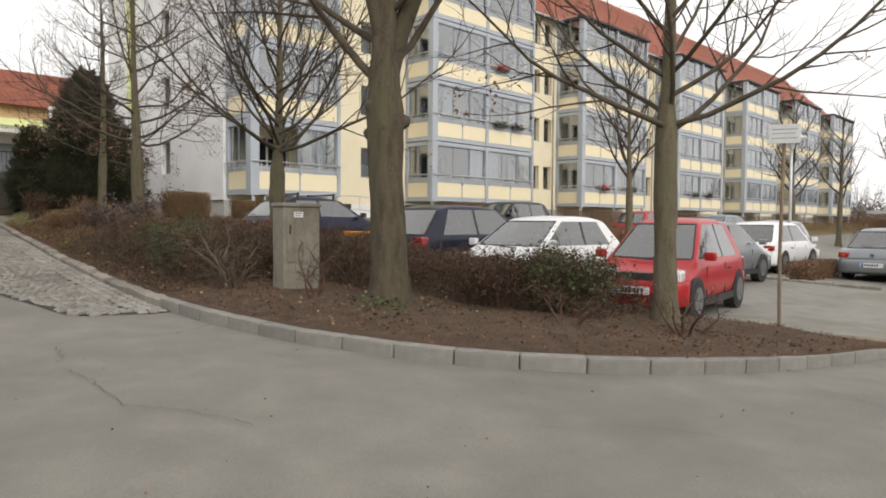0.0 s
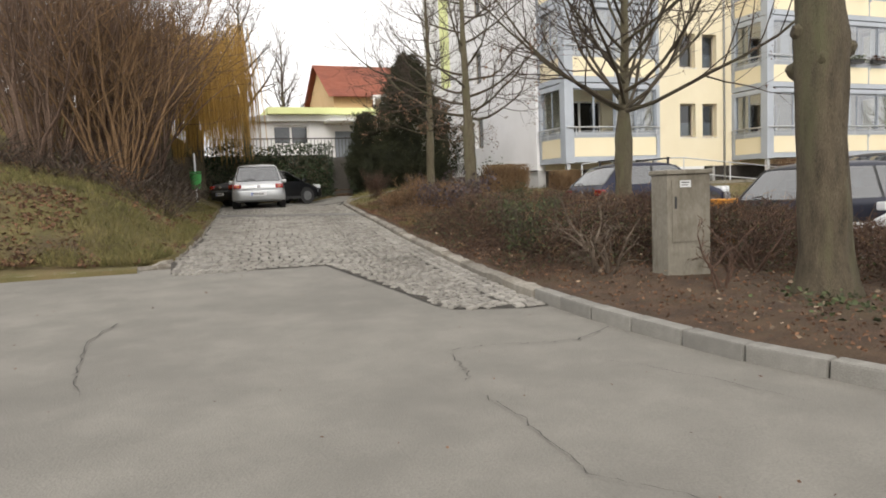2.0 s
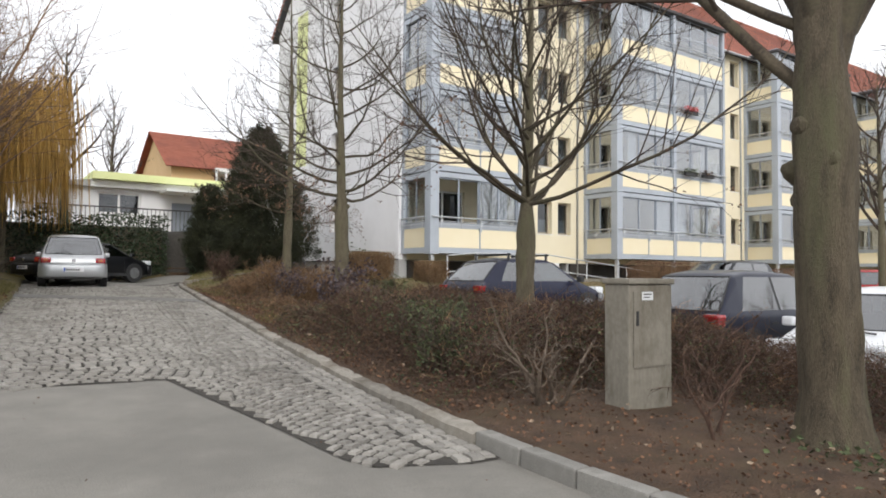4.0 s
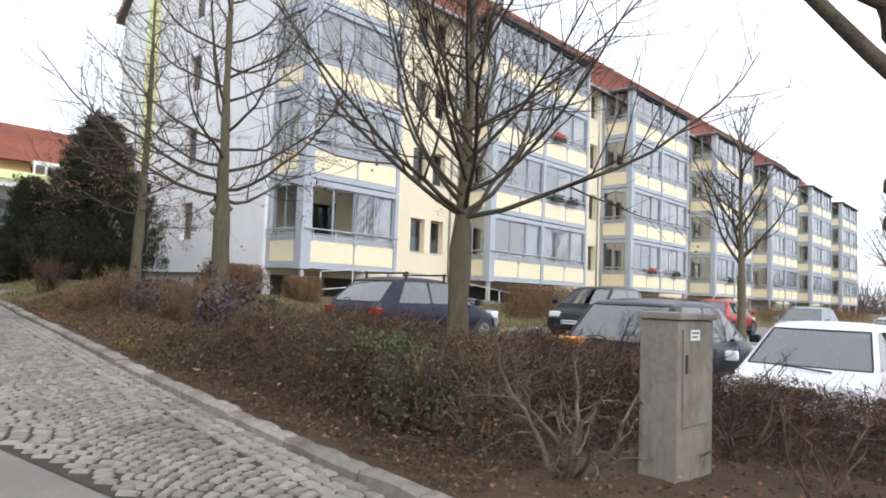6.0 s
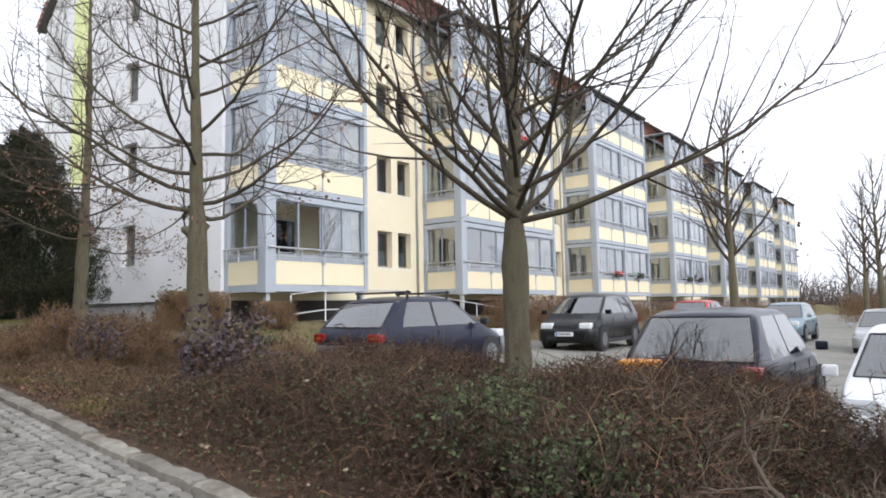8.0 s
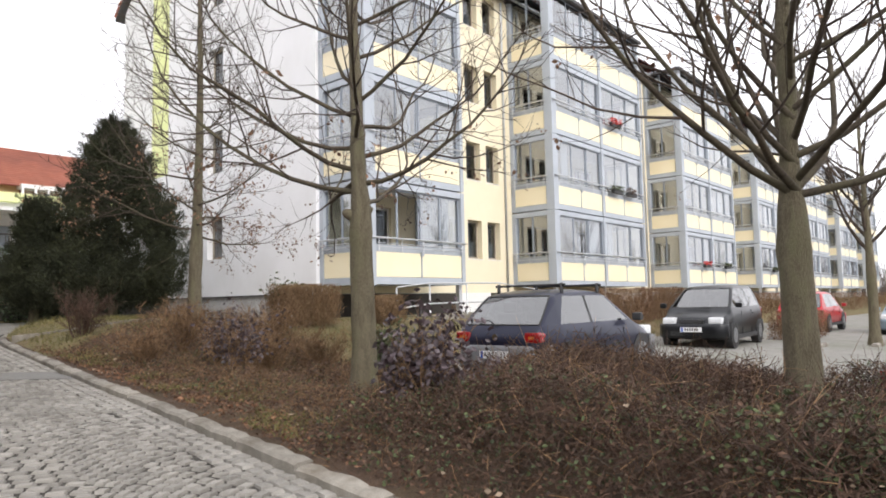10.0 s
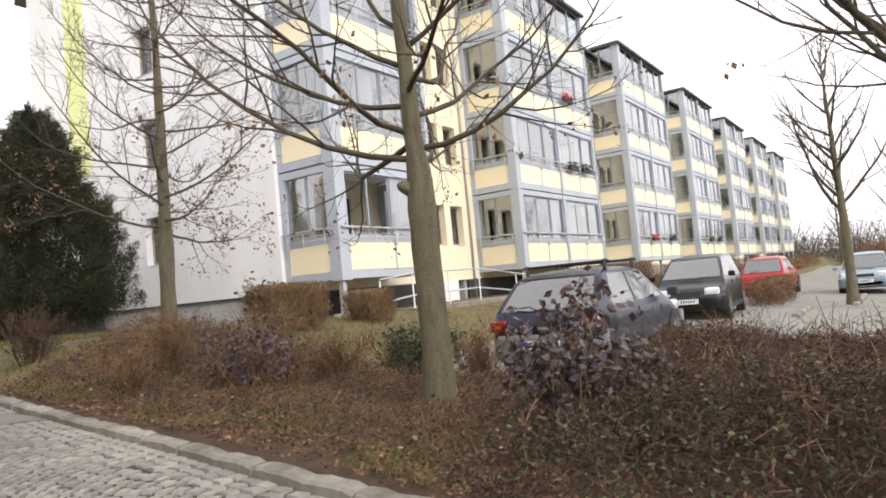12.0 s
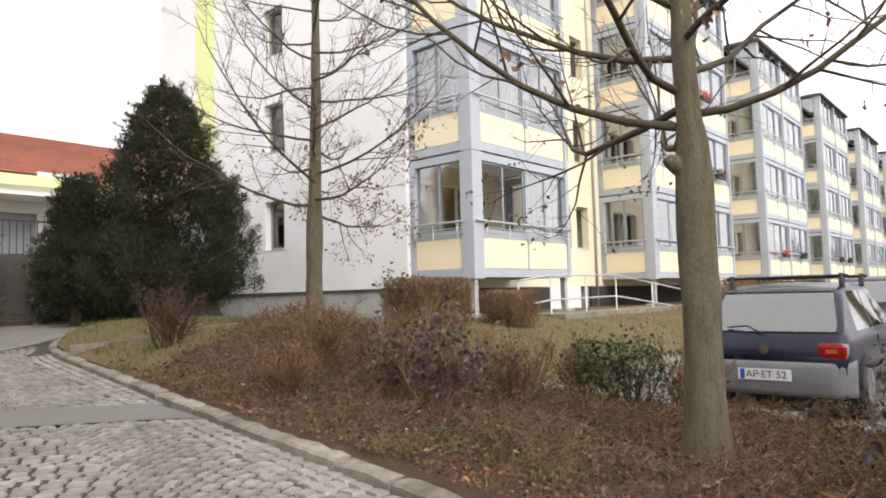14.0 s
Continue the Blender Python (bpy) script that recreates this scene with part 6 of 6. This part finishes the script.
steps = thing("garden_steps", pose(-6.1, 9.4, 2.6), "stony earth steps through the ivy wall", "steps")
for i in range(10):
    bm = bmesh.new()
    box(bm, (-0.42, 0.28 * i, -0.3), (0.42, 0.28 * i + 0.34, 0.19 * (i + 1)), bevel=0.02)
    part("step", bm, "soil", steps)
wf = thing("garden_fence", pose(0, 10.6, 4.6), "dark metal garden railing above the ivy wall", "fence")
for x in [-11.4 + 0.16 * i for i in range(46)]:
    part("bar", boxes(((x, 0, 0), (x + 0.02, 0.02, 0.95))), "roofcap", wf)
part("rail", boxes(((-11.45, -0.005, 0.9), (-4.2, 0.025, 0.95))), "roofcap", wf)

gar = thing("garage_annex", pose(1.4, 0, -0.22), "white flat-roofed annex with a pale lime fascia", "building")
part("wall", pierced("y", 16.0, 0.3, -12.6, 2.0, 4.2, 7.1, [(-9.6, -7.7, 5.9, 6.9), (-6.3, -4.95, 4.4, 6.6)]), "white_render", gar)
part("side_wall", boxes(((-12.6, 16.3, 4.2), (-12.3, 20, 7.1))), "white_render", gar)
bm = bmesh.new()
box(bm, (-9.9, 15.2, 7.42), (2.4, 20.2, 7.75))
part("fascia", bm, "lime", gar, "pale lime painted fascia")
part("canopy", boxes(((-6.9, 14.4, 6.98), (-1.2, 16.0, 7.1)), ((-9.9, 15.6, 7.1), (2.4, 20, 7.42))), "white_frame", gar)
gw = part("window", boxes(((-9.6, 16.1, 5.9), (-9.5, 16.2, 6.9)), ((-8.7, 16.1, 5.9), (-8.6, 16.2, 6.9)), ((-7.8, 16.1, 5.9), (-7.7, 16.2, 6.9)), ((-9.5, 16.1, 5.9), (-7.8, 16.2, 5.98)), ((-9.5, 16.1, 6.82), (-7.8, 16.2, 6.9))), "white_frame", gar)
part("pane", boxes(((-9.5, 16.14, 5.98), (-8.7, 16.16, 6.82)), ((-8.6, 16.14, 5.98), (-7.8, 16.16, 6.82))), "glass_dark", gw)
gdr = part("garage_door", boxes(((-6.3, 16.17, 4.39), (-4.95, 16.21, 6.6))), "frame_dark", gar, "grey slatted roller door")
for i in range(10):
    part("slat", boxes(((-6.29, 16.14, 4.4 + 0.22 * i), (-4.96, 16.168, 4.6 + 0.22 * i))), "frame_dark", gdr)
part("back_wall", boxes(((-12.3, 19.7, 4.2), (2.0, 20, 7.3))), "white_render", gar)
bm = bmesh.new()
vs = [bm.verts.new(p) for p in ((-12.7, 15.7, 7.1), (-9.85, 15.7, 7.42), (-9.85, 15.7, 7.1), (-12.7, 20, 7.1), (-9.85, 20, 7.42), (-9.85, 20, 7.1), (-12.7, 15.7, 6.2), (-12.7, 20, 6.2))]
for q in ((0, 1, 2), (3, 5, 4), (0, 3, 4, 1), (2, 1, 4, 5), (0, 2, 5, 3)):
    bm.faces.new([vs[i] for i in q])
part("roof_slope", bm, "plinth", gar)

hs = thing("house", Matrix.Translation((-13.0 * -0.35 + 2.2, -20.3 * -0.35, 3.1 * -0.35 - 0.6)) @ Matrix.Scale(1.35, 4), "orange rendered house with a red tiled roof", "house")
X0, X1, Y0, Y1, ZE, ZR = -5.4, 12.0, 21.0, 29.5, 9.6, 12.0
part("wall", pierced("y", Y0, 0.3, X0, X1, 5, ZE, [(-3.0, -1.0, 8.0, 9.35), (1.0, 2.4, 8.2, 9.3), (4.0, 5.4, 8.2, 9.3)]), "orange_wall", hs)
part("gable_wall", boxes(((X0, Y0 + 0.3, 5), (X0 + 0.3, Y1, ZE))), "orange_wall", hs)
ym = (Y0 + Y1) / 2
bm = bmesh.new()
vs = [bm.verts.new(p) for p in ((X0, Y0, ZE), (X0, Y1, ZE), (X0, ym, ZR), (X0 + 0.3, Y0, ZE), (X0 + 0.3, Y1, ZE), (X0 + 0.3, ym, ZR))]
for q in ((0, 1, 2), (5, 4, 3), (0, 3, 4, 1), (1, 4, 5, 2), (2, 5, 3, 0)):
    bm.faces.new([vs[i] for i in q])
part("gable_top", bm, "orange_wall", hs)
for s0 in (0, 1):
    tv, tf = [], []
    for cidx in range(20):
        f0, f1 = cidx / 20, (cidx + 1.06) / 20
        for ix in range(44):
            xa = X0 - 0.4 + ix * 0.41
            b = len(tv)
            for fq, dz in ((f0, 0.10), (f1, 0.05)):
                y = (Y0 - 0.5 + (ym - Y0 + 0.5) * fq) if s0 == 0 else (Y1 + 0.5 - (Y1 - ym + 0.5) * fq)
                tv += [(xa, y, ZE - 0.25 + (ZR - ZE + 0.3) * fq + dz), (xa + 0.395, y, ZE - 0.25 + (ZR - ZE + 0.3) * fq + dz)]
            tf.append((b, b + 1, b + 3, b + 2))
    part("roof_tiles", mesh_of("roof_tiles", tv, tf, "rooftile"), None, hs, "red clay roof tiles")
for s0 in (0, 1):
    bm = bmesh.new()
    ya = Y0 - 0.48 if s0 == 0 else Y1 + 0.48
    bm.faces.new([bm.verts.new(p) for p in ((X0 - 0.38, ya, ZE - 0.22), (X0 + 17.6, ya, ZE - 0.22), (X0 + 17.6, ym, ZR + 0.06), (X0 - 0.38, ym, ZR + 0.06))])
    bmesh.ops.solidify(bm, geom=bm.faces, thickness=0.05)
    part("roof_board", bm, "rooftile", hs)
bay = part("bay_window", boxes(((-3.1, 20.3, 7.8), (-0.9, 21.0, 8.15))), "white_frame", hs, "white glazed bay")
part("head_rail", boxes(((-3.1, 20.3, 9.3), (-0.9, 21.0, 9.5))), "white_frame", bay)
for x in (-3.1, -2.55, -2.0, -1.45, -1.0):
    part("mullion", boxes(((x, 20.3, 8.15), (x + 0.1, 20.4, 9.3))), "white_frame", bay)
part("pane", boxes(((-3.05, 20.34, 8.15), (-0.95, 20.36, 9.3))), "glass_pane", bay)
part("back_wall", boxes(((X0, Y1 - 0.3, 5), (X1, Y1, ZE)), ((X1 - 0.3, Y0 + 0.3, 5), (X1, Y1 - 0.3, ZE))), "orange_wall", hs)

# far carport and a line of woods
cp = thing("carport", pose(34, -15.0, land(34, -15.0)), "long low carport roof at the end of the parking lot", "carport")
part("roof", boxes(((-6, -2, 2.2), (10, 2, 2.35))), "plinth", cp)
for x in (-5.6, 0, 5, 9.6):
    part("post", boxes(((x, -1.9, 0), (x + 0.12, -1.78, 2.2))), "wood", cp)
rng_w = np.random.default_rng(5)
wood_paths = []
for i in range(420):
    a = rng_w.uniform(-0.75, 0.5)
    d = rng_w.uniform(95, 140)
    x, y = -10 + d * math.cos(a), -15 + d * math.sin(a)
    hgt = rng_w.uniform(4, 9)
    for k in range(16):
        q = rng_w.normal(size=2) * 1.8
        wood_paths.append(([(x + q[0] * 0.3, y + q[1] * 0.3, 1.0), (x + q[0] * 0.7, y + q[1] * 0.7, hgt * 0.6), (x + q[0] * 1.4, y + q[1] * 1.4, hgt * rng_w.uniform(0.8, 1.1))], [0.05, 0.035, 0.015], 3))
v, f = tubes(wood_paths)
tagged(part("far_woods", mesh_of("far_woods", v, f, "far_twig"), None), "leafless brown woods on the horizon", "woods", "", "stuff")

cl = []
for i in range(150):
    a, d = rng_w.uniform(-0.5, 0.22), rng_w.uniform(92, 118)
    x, y, hh = -10 + d * math.cos(a), -15 + d * math.sin(a), rng_w.uniform(2.2, 5.5)
    q = rng_w.normal(size=(240, 3)) * np.array((1.7, 1.7, hh * 0.36)) + np.array((x, y, 0.8 + hh * 0.45))
    cl.append(q[q[:, 2] > 0.5])
v, f = leaves(np.concatenate(cl), 0.55, rng_w, wide=0.10)
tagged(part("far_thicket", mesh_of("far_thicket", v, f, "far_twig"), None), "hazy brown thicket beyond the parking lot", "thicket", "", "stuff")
tagged(part("parking_stop", box(bmesh.new(), (-0.07, -0.42, -0.05), (0.07, 0.42, 0.11), None, 0.015), "kerb_granite", at=pose(-4.3, -6.75, land(-4.3, -6.75) + 0.03)), "pale concrete wheel stop behind the dark blue hatchback", "wheel stop")

# added ring behind the camera, never in view: blocks low sky from car reflections
hill = []
for i in range(91):
    a = radians(125 + 220 * i / 90)
    hill.append([(-12 + d * math.cos(a), -14 + d * math.sin(a), -1 + hgt * (0.75 + 0.5 * noise.noise((i * 0.35, 2.0, 0.0)) + 0.3 * noise.noise((i * 1.3, 5.0, 0.0)))) for d, hgt in ((62, 0.0), (64, 5.0), (68, 7.5), (74, 8.5))])
sheet("backdrop", hill, "far_twig", "unseen brown backdrop added to darken reflections in the cars", "hillside")

# cracks in the asphalt
def crack(pts, w, seed):
    rng = random.Random(seed)
    vs, n = [], 0
    fine = []
    for a, b in zip(pts, pts[1:]):
        for i in range(7):
            fine.append((a[0] + (b[0] - a[0]) * i / 7 + rng.uniform(-0.02, 0.02), a[1] + (b[1] - a[1]) * i / 7 + rng.uniform(-0.02, 0.02)))
    for i, (x, y) in enumerate(fine):
        ww = w * rng.uniform(0.15, 0.65) * min(1, (len(fine) - i) / 5)
        vs += [(x - ww, y + ww * 0.4, land(x, y) + 0.012), (x + ww, y - ww * 0.4, land(x, y) + 0.012)]
    return mesh_of("crack", vs, [(2 * i, 2 * i + 1, 2 * i + 3, 2 * i + 2) for i in range(len(fine) - 1)], "crack")


road = bpy.data.objects["road_asphalt"]
for i, (pts, w) in enumerate((
    (((-10.02, -16.3), (-10.45, -16.54), (-10.72, -16.5), (-10.97, -16.4), (-11.29, -16.37), (-11.45, -16.42)), 0.013),
    (((-11.4, -16.46), (-11.45, -16.76), (-11.49, -17.02), (-11.61, -17.11)), 0.007),
    (((-11.57, -17.4), (-11.54, -17.75), (-11.56, -18.0), (-11.6, -18.45), (-11.38, -18.73), (-11.26, -19.07), (-11.16, -19.45)), 0.007),
    (((-13.6, -14.25), (-13.79, -14.8), (-13.76, -15.5), (-13.74, -15.95), (-13.65, -16.42)), 0.010),
    (((-10.6, -17.0), (-10.3, -17.6), (-10.1, -18.3)), 0.005),
    (((-10.2, -20.2), (-9.7, -20.5), (-9.4, -21.1)), 0.006))):
    part("crack", crack(pts, w, i), None, road)

# ---------- granite setts, last ----------
def sett_mesh(seed):
    rng = random.Random(seed)
    bm = bmesh.new()
    lx, ly = 0.0615, 0.0445
    rings = []
    for f, z in ((1.0, -0.03), (0.985, 0.015), (0.84, 0.031)):
        rings.append([bm.verts.new((sx * lx * f + rng.uniform(-0.004, 0.004), sy * ly * f + rng.uniform(-0.004, 0.004), z + (rng.uniform(-0.003, 0.003) if z > 0 else 0))) for sx, sy in ((-1, -1), (1, -1), (1, 1), (-1, 1))])
    for lo, hi in zip(rings, rings[1:]):
        for i in range(4):
            bm.faces.new((lo[i], lo[(i + 1) % 4], hi[(i + 1) % 4], hi[i]))
    bm.faces.new(rings[2])
    return bm


sett_kinds = [bm_mesh("sett", sett_mesh(i), "sett") for i in range(8)]
rest_v, rest_f, made = [], [], 0
rng_s = random.Random(9)
row_y = -15.0
r_i = 0
while row_y < 5.3:
    a, b = cobble_left(row_y), xkerb(min(row_y, 4.2)) + 0.02
    x = b - 0.365 - rng_s.uniform(0, 0.11)
    while x > a - 0.1:
        # rows run in shallow arcs across the lane
        d = (b - x + 1.2) % 2.4 - 1.2
        slope = 0.8 * d
        lean_c = math.cos(math.atan(slope))
        yy = row_y - 0.4 * d * d + rng_s.uniform(-0.005, 0.005)
        if cobble_left(yy) + 0.05 < x < xkerb(yy) - (0.33 if yy < 3 else 0.1) and yy > -15.32 and (abs(yy - strip_y(x)) > 0.44 or x > -8.4):
            z = land(x, yy) - 0.005 + rng_s.uniform(-0.004, 0.004)
            m = pose(x, yy, z, rng_s.uniform(-3, 3), rng_s.uniform(-3, 3), rng_s.uniform(-4, 4) + math.degrees(math.atan(slope))) @ Matrix.Diagonal((rng_s.uniform(0.82, 1.0), rng_s.uniform(0.84, 0.98) * lean_c, 1, 1))
            me = sett_kinds[rng_s.randrange(8)]
            if -9.6 < yy < -6.0 and x > -11.1 and made < 300:
                part("sett", me, None, lane, at=m)
                made += 1
            else:
                o = len(rest_v)
                rest_v += [m @ v.co for v in me.vertices]
                rest_f += [tuple(o + i for i in p.vertices) for p in me.polygons]
        x -= 0.145 * lean_c
    row_y += 0.113
# straight gutter rows beside the kerb, and the row that closes the setts
for off, ln in ((0.27, 0.15), (0.165, 0.17), (0.06, 0.16)):
    y = -15.2
    while y < 3.0:
        x = xkerb(y) - off
        m = pose(x, y, land(x, y) - 0.005 + rng_s.uniform(-0.003, 0.003), rng_s.uniform(-3, 3), rng_s.uniform(-3, 3), 82 + rng_s.uniform(-3, 3)) @ Matrix.Diagonal((ln / 0.14, 0.98, 1, 1))
        me = sett_kinds[rng_s.randrange(8)]
        if abs(y - strip_y(x)) > 0.44:
            o = len(rest_v)
            rest_v += [m @ v.co for v in me.vertices]
            rest_f += [tuple(o + i for i in p.vertices) for p in me.polygons]
        y += ln * rng_s.uniform(0.94, 1.06)
rest = part("setts", mesh_of("setts", rest_v, rest_f, "sett_rest"), None, lane)
rest["kind"] = "stuff"
